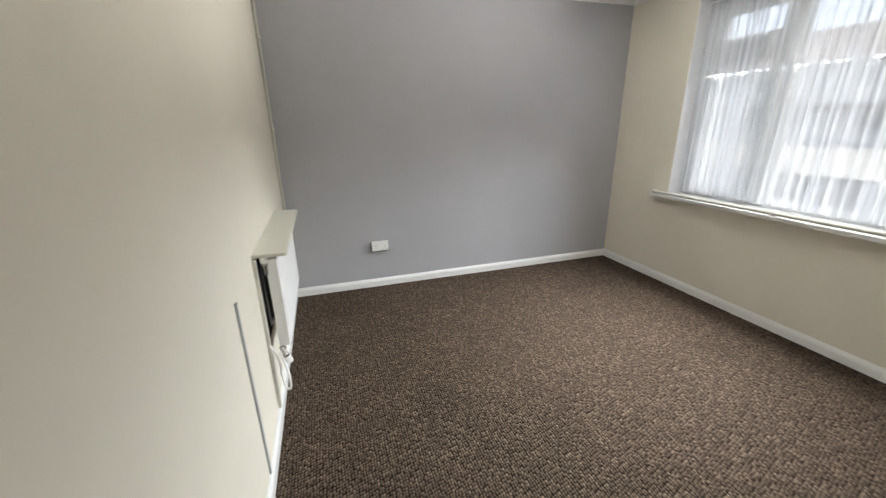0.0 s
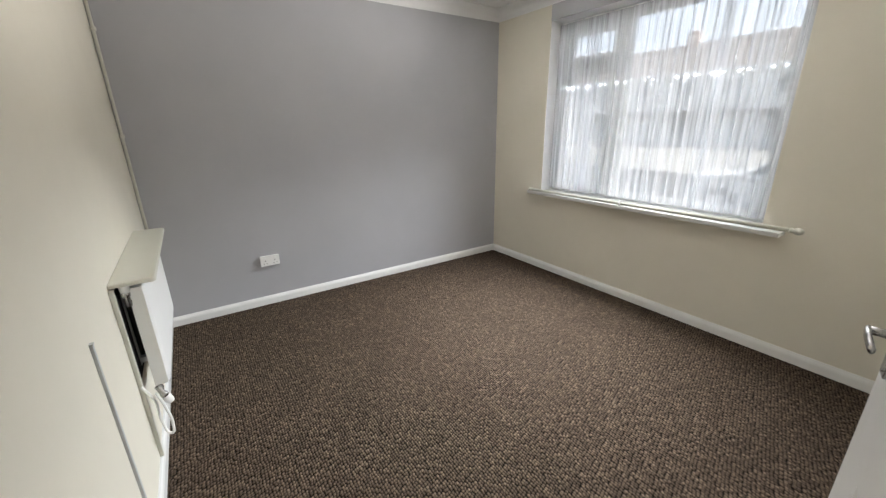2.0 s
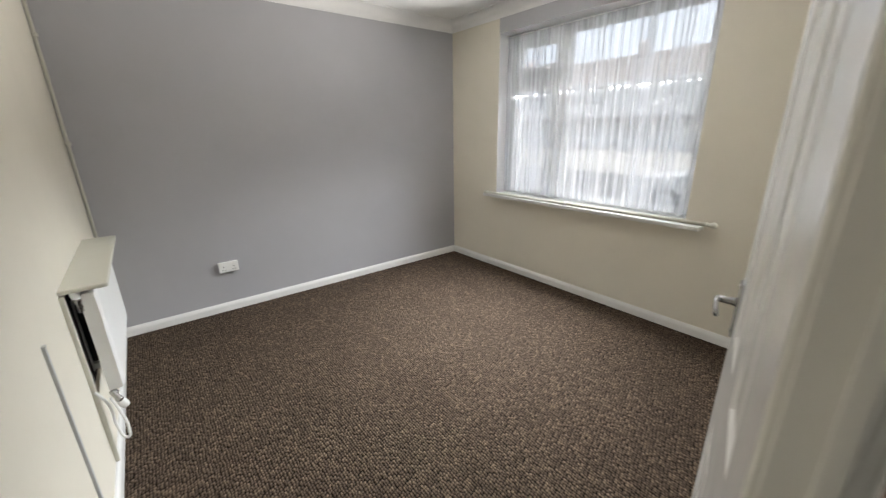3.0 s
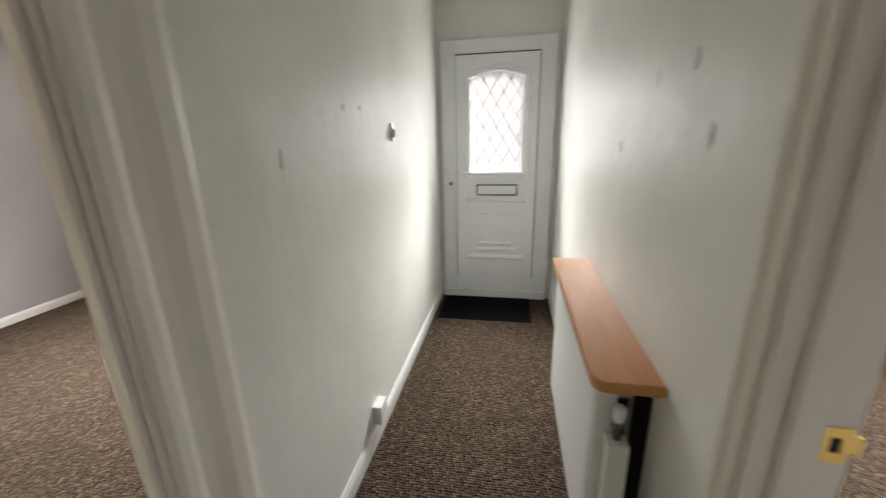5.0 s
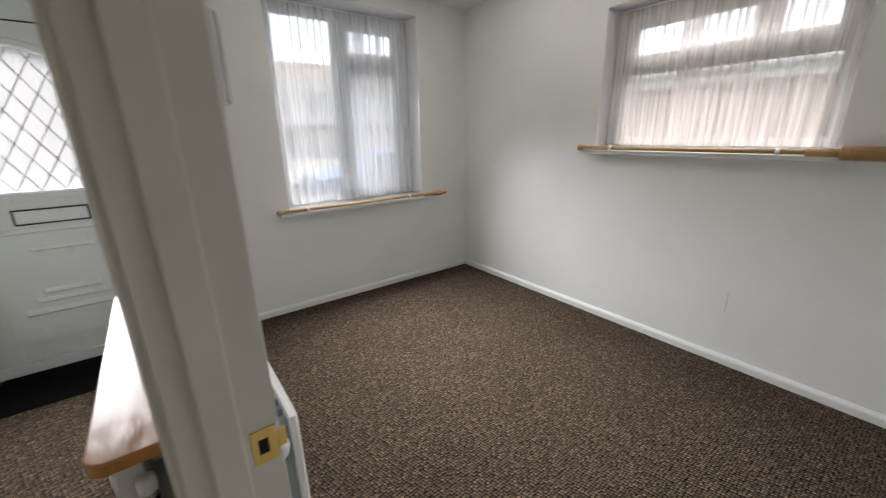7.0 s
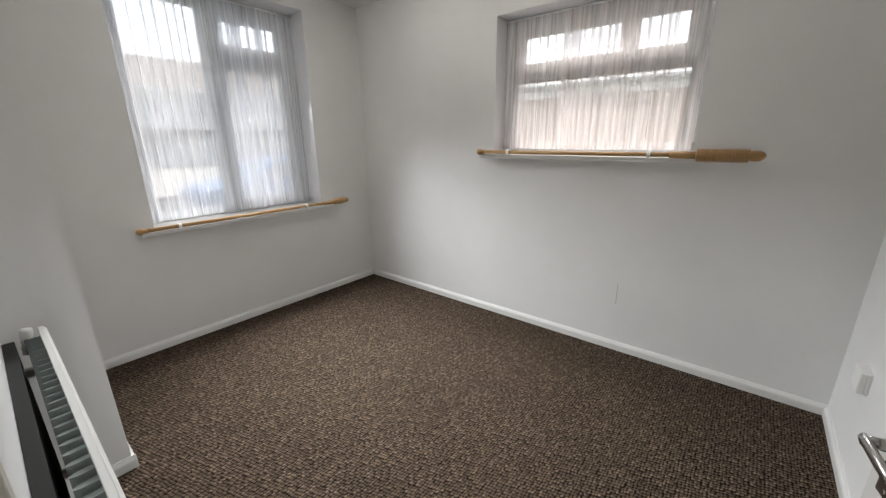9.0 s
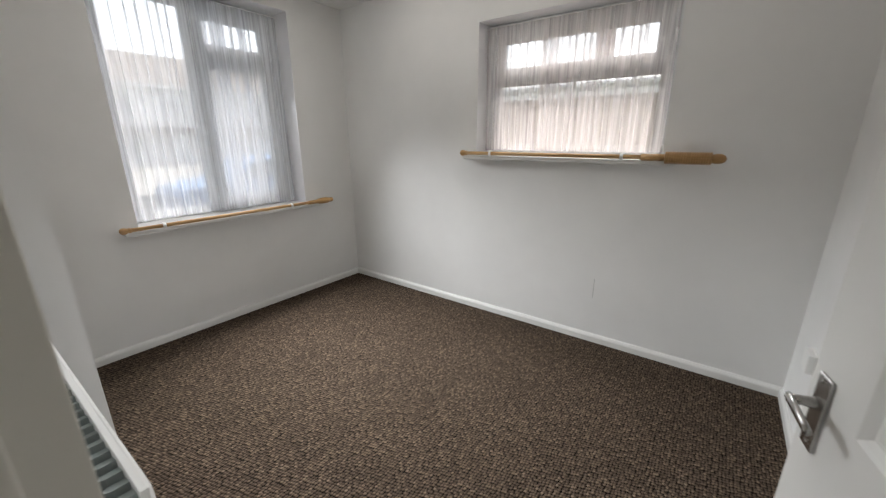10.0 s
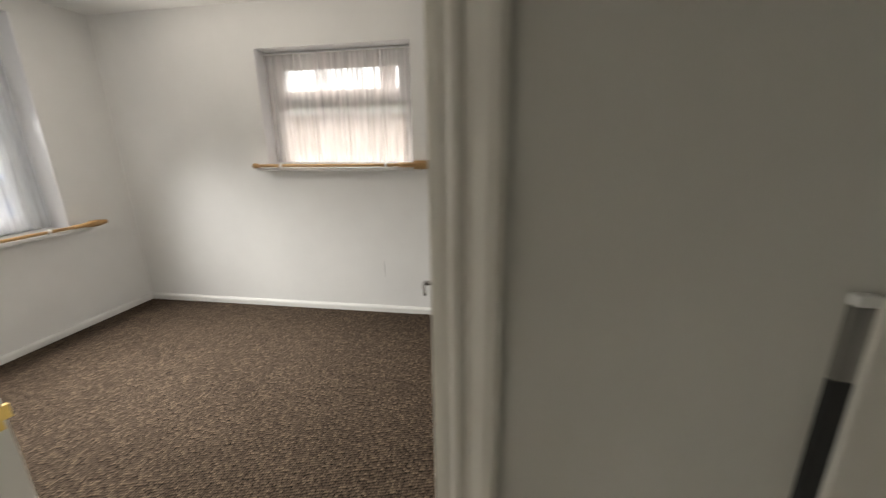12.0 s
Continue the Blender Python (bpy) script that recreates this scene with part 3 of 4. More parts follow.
curtain_pole((-2.825, 2.975, 0.822), (-0.83, 2.975, 0.835), 0.013, M_SHELF_A, [(0.013, 0), (0.016, 0.003), (0.016, 0.03), (0.003, 0.036)], WHITEKNOB, "cream painted curtain pole lying along the wide sill", (0.95,), 0.015)


# ---- internal doors ----
def tapered_panel(bm, x0, x1, z0, z1, y, s, m):
    """A moulded panel on the face y, s: outward sign. Groove, slope, raised field."""
    def ring(i, dy):
        return [bm.verts.new(m @ Vector(c)) for c in ((x0 + i, y + s * dy, z0 + i), (x1 - i, y + s * dy, z0 + i), (x1 - i, y + s * dy, z1 - i), (x0 + i, y + s * dy, z1 - i))]
    rs = [ring(0, 0.0), ring(0.006, -0.004), ring(0.016, -0.009), ring(0.022, -0.009), ring(0.050, -0.002), ring(0.052, -0.0015)]
    for a, c in zip(rs, rs[1:]):
        for i in range(4):
            bm.faces.new((a[i], a[(i + 1) % 4], c[(i + 1) % 4], c[i]))
    bm.faces.new(rs[-1])


def panel_door(name, hinge, angle, width, label, hz):
    """A six-panel moulded door. Local x runs from the hinge along the leaf, the leaf lies between y = -0.035 and 0, z up."""
    hgt, t = 1.985, 0.035
    root = empty(name, Matrix.Translation((*hinge, 0.012)) @ Matrix.Rotation(angle, 4, 'Z'), label, "door", "", "structure")
    st = 0.145
    mid = width / 2
    cols = ((st, mid - 0.055), (mid + 0.055, width - st))
    rows = ((0.21, 0.742), (0.980, 1.640), (1.745, 1.890))
    xs = sorted({0, width, *[c for k in cols for c in k]})
    zs = sorted({0, hgt, *[c for k in rows for c in k]})
    bm = bmesh.new()
    for y in (0.0, -t):
        grid = {(i, j): bm.verts.new((x, y, z)) for i, x in enumerate(xs) for j, z in enumerate(zs)}
        for i in range(len(xs) - 1):
            for j in range(len(zs) - 1):
                if any(abs(xs[i] - k[0]) < 1e-6 for k in cols) and any(abs(zs[j] - k[0]) < 1e-6 for k in rows):
                    continue
                bm.faces.new((grid[i, j], grid[i + 1, j], grid[i + 1, j + 1], grid[i, j + 1]))
    for p, q in (((0, 0), (0, hgt)), ((width, 0), (width, hgt))):
        bm.faces.new([bm.verts.new((p[0], y, z)) for y, z in ((0, p[1]), (-t, p[1]), (-t, q[1]), (0, q[1]))])
    for z in (0, hgt):
        bm.faces.new([bm.verts.new(c) for c in ((0, 0, z), (width, 0, z), (width, -t, z), (0, -t, z))])
    part("leaf", bm, M_GLOSS, root)
    for k in cols:
        for rw in rows:
            bm = bmesh.new()
            for y, s in ((0.0, 1), (-t, -1)):
                tapered_panel(bm, k[0], k[1], rw[0], rw[1], y, s, Matrix.Identity(4))
            part("panel", bm, M_GLOSS, root)
    hx = width - 0.05
    for y, s in ((0.0, 1), (-t, -1)):
        plate = part("handle_plate", box((hx - 0.02, min(y, y + s * 0.007), hz - 0.066), (hx + 0.02, max(y, y + s * 0.007), hz + 0.072), 0.003, 3), M_CHROME, root, "satin chrome backplate")
        bm = bmesh.new()
        lathe_into(bm, [(0.012, 0), (0.010, 0.006), (0.0085, 0.02), (0.0085, 0.040)], along((hx, y + s * 0.006, hz + 0.02), (0, s, 0)), 14)
        a = Vector((hx, y + s * 0.042, hz + 0.02))
        rings = []
        for k in range(9):
            f = k / 8
            c = a + Vector((0.008 - 0.082 * f, s * (0.004 * math.sin(f * math.pi)), -0.010 * f + 0.006 * math.sin(f * math.pi)))
            wv, wd = 0.0078 + 0.0015 * math.sin(f * 3.1), 0.0055
            rings.append([bm.verts.new(c + Vector((0, wd * math.cos(b), wv * math.sin(b)))) for b in [2 * math.pi * i / 12 for i in range(12)]])
        for p, q in zip(rings, rings[1:]):
            for i in range(12):
                bm.faces.new((p[i], p[(i + 1) % 12], q[(i + 1) % 12], q[i]))
        bm.faces.new(rings[0][::-1])
        bm.faces.new(rings[-1])
        smooth(part("lever", bm, M_CHROME, plate, "curved chrome lever"))
        bm = bmesh.new()
        for zz in (hz - 0.055, hz + 0.062):
            lathe_into(bm, [(0.004, 0), (0.0035, 0.0018), (0.001, 0.002)], along((hx, y + s * 0.007, zz), (0, s, 0)), 10)
        part("screws", bm, M_CHROME, plate)
    part("latch_plate", box((width - 0.001, -0.029, hz - 0.03), (width + 0.002, -0.006, hz + 0.03)), M_BRASS, root, "brass latch plate")
    for z in (0.18, 1.0, 1.76):
        part("hinge", rod((-0.002, -0.038, z - 0.038), (-0.002, -0.038, z + 0.038), 0.005, 10), M_GLOSS, root, "painted butt hinge")
    return root


# room A: folded back against the hall wall; room B: a little short of square
panel_door("door_2", (-0.062, 0.575), radians(104.0), 0.74, "white six-panel door folded back open, chrome lever", 1.01)
panel_door("door_3", (1.108, -0.214), radians(12.2), 0.826, "white six-panel door standing open, chrome lever", 0.95)


# ---- door linings, stops and architraves ----
def moulded_architrave(side_x, sgn, y0, y1, ztop, k=1.0):
    """Three moulded lengths round an opening on the wall face side_x; sgn: which way it stands proud along x."""
    w = 0.066
    prof = [(0, 0), (0, 0.009), (0.006, 0.013), (0.014, 0.013), (0.020, 0.010), (0.030, 0.012), (0.045, 0.018), (0.058, 0.019), (w, 0.015), (w, 0)]
    prof = [(u * k, v) for u, v in prof]
    bm = bmesh.new()
    path = [((y0, 0), (-1, 0)), ((y0, ztop), (-1, 1)), ((y1, ztop), (1, 1)), ((y1, 0), (1, 0))]
    rings = []
    for (y, z), (dy, dz) in path:
        rings.append([bm.verts.new((side_x + sgn * v, y + dy * u, z + dz * u)) for u, v in prof])
    for a, c in zip(rings, rings[1:]):
        for i in range(len(prof)):
            k = (i + 1) % len(prof)
            bm.faces.new((a[i], a[k], c[k], c[i]))
    bm.faces.new(rings[0])
    bm.faces.new(rings[-1][::-1])
    return bm


def door_frame(hole, x0, x1, stop_x, label, room_side=()):
    y0, y1, _, z1 = hole
    root = empty("door_frame", Matrix.Translation(((x0 + x1) / 2, (y0 + y1) / 2, 0)), label, "door frame", "", "structure")
    inv = root.matrix_world.inverted()
    obs = []
    bm = bmesh.new()
    box_into(bm, (x0 - 0.002, y0 - 0.001, 0), (x1 + 0.002, y0 + 0.024, z1), 0.002)
    box_into(bm, (x0 - 0.002, y1 - 0.024, 0), (x1 + 0.002, y1 + 0.001, z1), 0.002)
    box_into(bm, (x0 - 0.002, y0 + 0.024, z1 - 0.024), (x1 + 0.002, y1 - 0.024, z1 + 0.001), 0.002)
    obs.append(part("lining", bm, M_FRAME, root))
    bm = bmesh.new()
    box_into(bm, (stop_x[0], y0 + 0.024, 0), (stop_x[1], y0 + 0.038, z1 - 0.024), 0.003)
    box_into(bm, (stop_x[0], y1 - 0.038, 0), (stop_x[1], y1 - 0.024, z1 - 0.024), 0.003)
    box_into(bm, (stop_x[0], y0 + 0.038, z1 - 0.038), (stop_x[1], y1 - 0.038, z1 - 0.024), 0.003)
    obs.append(part("door_stop", bm, M_FRAME, root))
    for sx, sg, wd in room_side:
        obs.append(part("architrave", moulded_architrave(sx, sg, y0 + 0.012, y1 - 0.012, z1 - 0.012, wd), M_FRAME, root))
    for o in obs:
        o.matrix_parent_inverse = inv
    return root


door_frame(DOOR_A, -0.05, 0.0, (-0.022, -0.006), "off-white painted door frame with moulded architrave", ((-0.05, -1, 0.8), (0.0, 1, 2.85)))
fb = door_frame(DOOR_B, 0.98, 1.103, (1.012, 1.055), "off-white painted door frame with brass strike plate", ((0.98, -1, 0.75),))
bm = bmesh.new()
ys = DOOR_B[1] - 0.0245
for lo, hi in (((1.064, ys - 0.002, 0.945), (1.073, ys + 0.001, 1.005)), ((1.087, ys - 0.002, 0.945), (1.099, ys + 0.001, 1.005)), ((1.073, ys - 0.002, 0.945), (1.087, ys + 0.001, 0.962)), ((1.073, ys - 0.002, 0.988), (1.087, ys + 0.001, 1.005)), ((1.098, ys - 0.0015, 0.962), (1.113, ys + 0.008, 0.990))):
    box_into(bm, lo, hi, 0.0006, 1)
o = part("strike_plate", bm, M_BRASS, fb, "brass strike plate with keep hole")
o.matrix_parent_inverse = fb.matrix_world.inverted()
# black patch painted in for the shade inside the keep's hole
o = part("keep_hole", box((1.073, ys - 0.0006, 0.962), (1.087, ys + 0.001, 0.988)), M_DARK, fb)
o.matrix_parent_inverse = fb.matrix_world.inverted()


# ---- front door ----
def front_door():
    root = empty("door_1", Matrix.Translation((0.486, 3.36, 0)), "white plastic front door with arched leaded glass, closed", "door", "", "structure")
    inv = root.matrix_world.inverted()

    def add(nm, bm, mat, lab="", parent=None):
        o = part(nm, bm, mat, parent or root, lab)
        if parent is None:
            o.matrix_parent_inverse = inv
        return o

    fx0, fx1, lx0, lx1, lz0, lz1, fy, ly = 0.035, 0.935, 0.160, 0.808, 0.203, 2.024, 3.335, 3.318
    bm = bmesh.new()
    box_into(bm, (fx0, fy, 0.035), (lx0 + 0.012, fy + 0.065, 2.138), 0.006)
    box_into(bm, (lx1 - 0.012, fy, 0.035), (fx1, fy + 0.065, 2.138), 0.006)
    box_into(bm, (lx0 + 0.012, fy, lz1 - 0.012), (lx1 - 0.012, fy + 0.065, 2.138), 0.006)
    box_into(bm, (lx0 + 0.012, fy, 0.075), (lx1 - 0.012, fy + 0.065, lz0 + 0.012), 0.006)
    add("frame", bm, M_UPVC)
    add("threshold", box((fx0, fy - 0.012, 0.0), (fx1, fy + 0.064, 0.074), 0.006), M_UPVC)
    add("seal", bar_frame(lx0 - 0.004, lx1 + 0.006, lz0 - 0.003, lz1 + 0.011, 0.018, fy - 0.004, fy + 0.006, put_front, 0), M_SEAL, "thin black weather seal")
    # leaf with an arched opening for the glass
    gx0, gx1, gz0, gzs, gzt = 0.275, 0.695, 1.130, 1.852, 1.900
    n = 14
    arc = []
    for i in range(n + 1):
        f = i / n
        arc.append((gx0 + (gx1 - gx0) * f, gzs + (gzt - gzs) * math.sin(math.pi * f)))
    bm = bmesh.new()
    for y0, y1 in ((ly, ly + 0.05),):
        for lo, hi in (((lx0, y0, lz0), (lx1, y1, gz0)), ((lx0, y0, gz0), (gx0, y1, lz1)), ((gx1, y0, gz0), (lx1, y1, lz1))):
            box_into(bm, lo, hi)
        f0 = [bm.verts.new((x, y0, z)) for x, z in arc]
        t0 = [bm.verts.new((x, y0, lz1)) for x, z in arc]
        f1 = [bm.verts.new((x, y1, z)) for x, z in arc]
        t1 = [bm.verts.new((x, y1, lz1)) for x, z in arc]
        for i in range(n):
            bm.faces.new((f0[i], f0[i + 1], t0[i + 1], t0[i]))
            bm.faces.new((f1[i], f1[i + 1], t1[i + 1], t1[i]))
            bm.faces.new((f0[i], f0[i + 1], f1[i + 1], f1[i]))
            bm.faces.new((t0[i], t0[i + 1], t1[i + 1], t1[i]))
    leaf = add("leaf", bm, M_UPVC)
    # raised moulding round the glass
    bm = bmesh.new()
    loop = [(gx0, gz0)] + arc + [(gx1, gz0)]
    cx, cz = (gx0 + gx1) / 2, 1.5
    prof = [(0.0, 0.0), (0.0, 0.012), (0.012, 0.016), (0.024, 0.010), (0.040, 0.010), (0.050, 0.0)]
    rings = []
    for x, z in loop:
        rings.append([bm.verts.new((x + (u if x > cx + 0.15 else -u if x < cx - 0.15 else 0) * (1 if abs(x - cx) > 0.2 else abs(x - cx) / 0.2), ly - v, z + (u if z > cz else -u))) for u, v in prof])
    rings.append(rings[0])
    for a, c in zip(rings, rings[1:]):
        for i in range(len(prof) - 1):
            bm.faces.new((a[i], a[i + 1], c[i + 1], c[i]))
    add("glass_moulding", bm, M_UPVC)
    add("pane", box((gx0 - 0.006, ly + 0.020, gz0 - 0.006), (gx1 + 0.006, ly + 0.026, gzt + 0.004)), M_FROST, "obscured glass pane")
    # diamond leading, slim strips of grey came
    bm = bmesh.new()
    w, h = 0.105, 0.178
    for sgn in (1, -1):
        for k in range(-6, 12):
            x0 = gx0 + k * w
            a = Vector((x0, gz0))
            c = a + Vector((sgn * 9 * w, 9 * h))
            # clip to the glass
            ts = []
            for t in range(0, 901):
                p = a + (c - a) * (t / 900)
                f = (p.x - gx0) / (gx1 - gx0)
                if 0 <= f <= 1 and gz0 <= p.y <= gzs + (gzt - gzs) * math.sin(math.pi * f):
                    ts.append(p)
            if len(ts) > 4:
                p, q = ts[0], ts[-1]
                dv = (q - p)
                ln = dv.length
                m = Matrix.Translation((p.x, ly + 0.0125, p.y)) @ Matrix.Rotation(-math.atan2(dv.y, dv.x), 4, 'Y')
                box_into(bm, (0, -0.002, -0.0037), (ln, 0.002, 0.0037), 0, 1, m)
    add("leading", bm, M_LEAD, "diamond lead strips")
    # letter plate
    lp = add("letter_plate", box((0.330, ly - 0.010, 0.940), (0.662, ly, 1.028), 0.004), M_UPVC, "white letter plate with dark rim")
    part("rim", bar_frame(0.328, 0.664, 0.938, 1.030, 0.009, ly - 0.012, ly - 0.002, put_front, 0), M_SEAL, lp, "dark rim")
    part("flap", box((0.343, ly - 0.016, 0.953), (0.649, ly - 0.009, 1.015), 0.003), M_UPVC, lp)
    # moulded lower panel: stepped ledges
    for x0, x1, z, t, hh in ((0.245, 0.738, 0.900, 0.020, 0.016), (0.350, 0.640, 0.787, 0.014, 0.012), (0.345, 0.625, 0.520, 0.018, 0.018), (0.300, 0.670, 0.466, 0.018, 0.018), (0.242, 0.728, 0.396, 0.024, 0.022)):
        bm = bmesh.new()
        vs = [bm.verts.new(c) for c in ((x0, ly, z - hh), (x1, ly, z - hh), (x1, ly, z + hh), (x0, ly, z + hh), (x0 + 0.01, ly - t, z - hh * 0.2), (x1 - 0.01, ly - t, z - hh * 0.2), (x1 - 0.014, ly - t * 0.6, z + hh * 0.6), (x0 + 0.014, ly - t * 0.6, z + hh * 0.6))]
        for f in ((0, 1, 5, 4), (4, 5, 6, 7), (7, 6, 2, 3), (0, 4, 7, 3), (1, 2, 6, 5)):
            bm.faces.new([vs[i] for i in f])
        add("panel_moulding", bm, M_UPVC)
    add("ledge", box((0.245, ly - 0.014, 1.074), (0.735, ly, 1.090), 0.005), M_UPVC)
    hd = add("handle", box((0.166, ly - 0.010, 1.00), (0.194, ly, 1.17), 0.004), M_UPVC, "white lever handle")
    part("lever", box((0.170, ly - 0.052, 1.118), (0.290, ly - 0.034, 1.138), 0.007, 3), M_UPVC, hd)
    part("neck", rod((0.180, ly - 0.046, 1.128), (0.180, ly - 0.008, 1.128), 0.008), M_UPVC, hd)
    smooth(add("lock_cylinder", rod((0.105, fy - 0.008, 1.035), (0.105, fy, 1.035), 0.016, 20), M_CHROME, "chrome cylinder cover"))
    for z in (0.35, 1.10, 1.88):
        add("hinge", box((0.930, fy - 0.018, z - 0.055), (0.954, fy + 0.004, z + 0.055), 0.005), M_UPVC, "white flag hinge")
    return root


front_door()


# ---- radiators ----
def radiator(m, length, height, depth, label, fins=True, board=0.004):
    """A panel radiator in its own axes: x along the wall from 0 to length, y from the wall out into the room, z from the underside up."""
    root = empty("radiator", m, label, "radiator", "panel radiators")
    t = 0.012
    # pressed front panel with shallow vertical flutes
    bm = bmesh.new()
    n = max(12, int(length / 0.03))
    rows = [0.0, 0.008, 0.03, 0.045, height - 0.045, height - 0.03, height - 0.008, height]
    off = [-0.008, -0.001, 0, 1, 1, 0, -0.001, -0.008]
    grid = []
    for z, k in zip(rows, off):
        line = []
        for i in range(n * 2 + 1):
            x = length * i / (n * 2)
            edge = min(i, n * 2 - i)
            d = depth + (0.0 if edge > 0 else -0.008)
            if k == 1:
                d += -0.0015 if (i % 2 and 1 < edge and fins) else 0.0
            elif k < 0:
                d += k
            line.append(bm.verts.new((x, d, z)))
        grid.append(line)
    for a, c in zip(grid, grid[1:]):
        for i in range(n * 2):
            bm.faces.new((a[i], a[i + 1], c[i + 1], c[i]))
    smooth(part("front_panel", bm, M_RAD, root))
    part("panel_edge", box((0.001, depth - (t + 0.010 if fins else 0.055), 0.001), (length - 0.001, depth - 0.0075, height - 0.0006), 0.001, 1), M_RAD, root)
    back = depth - 0.060
    if fins:
        k = int(length / 0.043)
        for i in range(k):
            x = 0.04 + (length - 0.08) * i / (k - 1)
            bm = bmesh.new()
            pts = [(-0.017, depth - t - 0.004), (-0.017, back + 0.010), (-0.012, back), (0.012, back), (0.017, back + 0.010), (0.017, depth - t - 0.004)]
            lo = [bm.verts.new((x + u, v, 0.04)) for u, v in pts]
            hi = [bm.verts.new((x + u, v, height - 0.016 - 0.012 * (u > 0))) for u, v in pts]
            for a in range(len(pts)):
                c = (a + 1) % len(pts)
                bm.faces.new((lo[a], lo[c], hi[c], hi[a]))
            bm.faces.new(hi)
            part("fin", bm, M_FIN, root)
    # added black sheet: paints the shade between radiator and wall
    part("backing_board", box((0.01, 0.001, 0.02), (length - 0.03, board, height - 0.02)), M_DARK, root, "black sheet for the shade behind the radiator")
    for x in (0.14, length - 0.14):
        bm = bmesh.new()
        box_into(bm, (x - 0.014, 0.004, 0.05), (x + 0.014, 0.008, height - 0.06), 0.001)
        box_into(bm, (x - 0.014, 0.004, height - 0.11), (x + 0.014, back + 0.02, height - 0.085), 0.001)
        box_into(bm, (x - 0.014, 0.004, 0.06), (x + 0.014, back + 0.02, 0.085), 0.001)
        part("wall_bracket", bm, M_RAD, root)
    return root


def valve(root, p, up, mat, label):
    """A radiator valve: body, nut and round knob, in the radiator's axes."""
    bm = bmesh.new()
    lathe_into(bm, [(0.011, -0.02), (0.011, 0.02), (0.014, 0.022), (0.014, 0.036), (0.010, 0.04)], along(p, up), 12)
    lathe_into(bm, [(0.013, -0.012), (0.013, 0.012)], along(Vector(p) + Vector((0.012, 0, 0)), (1, 0, 0)), 6)
    v = smooth(part("valve", bm, M_CHROME, root, "chromed valve body"))
    bm = bmesh.new()
    lathe_into(bm, [(0.010, 0.034), (0.015, 0.038), (0.017, 0.048), (0.017, 0.066), (0.014, 0.074), (0.005, 0.077)], along(p, up), 16)
    smooth(part("knob", bm, mat, v, label))


# grey-green of the fins' shading, put into their base colour
M_FIN = paint("fin_shade_grey", (0.30, 0.335, 0.325), 0.45, 0.05, 0.02)
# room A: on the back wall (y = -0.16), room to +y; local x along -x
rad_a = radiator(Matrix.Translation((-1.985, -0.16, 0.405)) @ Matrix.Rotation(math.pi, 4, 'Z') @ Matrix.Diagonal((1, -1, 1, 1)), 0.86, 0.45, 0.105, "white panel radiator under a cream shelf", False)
valve(rad_a, (-0.022, 0.065, -0.01), (0, 0.35, -1), M_PLASTIC, "white valve cap")
valve(rad_a, (-0.002, 0.045, 0.40), (0, 0, 1), M_PLASTIC, "white valve cap")
# hall: on the right-hand wall (x = 0.97), hall to -x; local x along +y
rad_h = radiator(Matrix.Translation((0.98, 0.975, 0.19)) @ Matrix.Rotation(math.pi / 2, 4, 'Z'), 0.86, 0.60, 0.14, "white panel radiator under an orange wooden shelf", False)
valve(rad_h, (-0.022, 0.085, 0.50), (0, 0, 1), M_PLASTIC, "white radiator valve head")
part("pipe_cover", box((-0.047, 0.058, -0.19), (-0.003, 0.112, 0.478), 0.004), M_GLOSS, rad_h, "white boxed pipe cover")
valve(rad_h, (0.882, 0.085, 0.0), (0, 0.3, -1), M_PLASTIC, "white valve cap")
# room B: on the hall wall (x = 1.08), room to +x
# thicker black sheet here, so painted shade fills the gap behind the fins
rad_b = radiator(Matrix.Translation((1.08, 0.915, 0.205)) @ Matrix.Rotation(math.pi / 2, 4, 'Z') @ Matrix.Diagonal((1, -1, 1, 1)), 1.11, 0.58, 0.112, "white panel radiator with shade-grey convector fins on the wall", board=0.030)
valve(rad_b, (1.142, 0.05, 0.50), (0, 0.2, 1), M_PLASTIC, "white thermostatic head")
valve(rad_b, (-0.02, 0.05, 0.47), (0, 0.2, 1), M_PLASTIC, "white valve head")


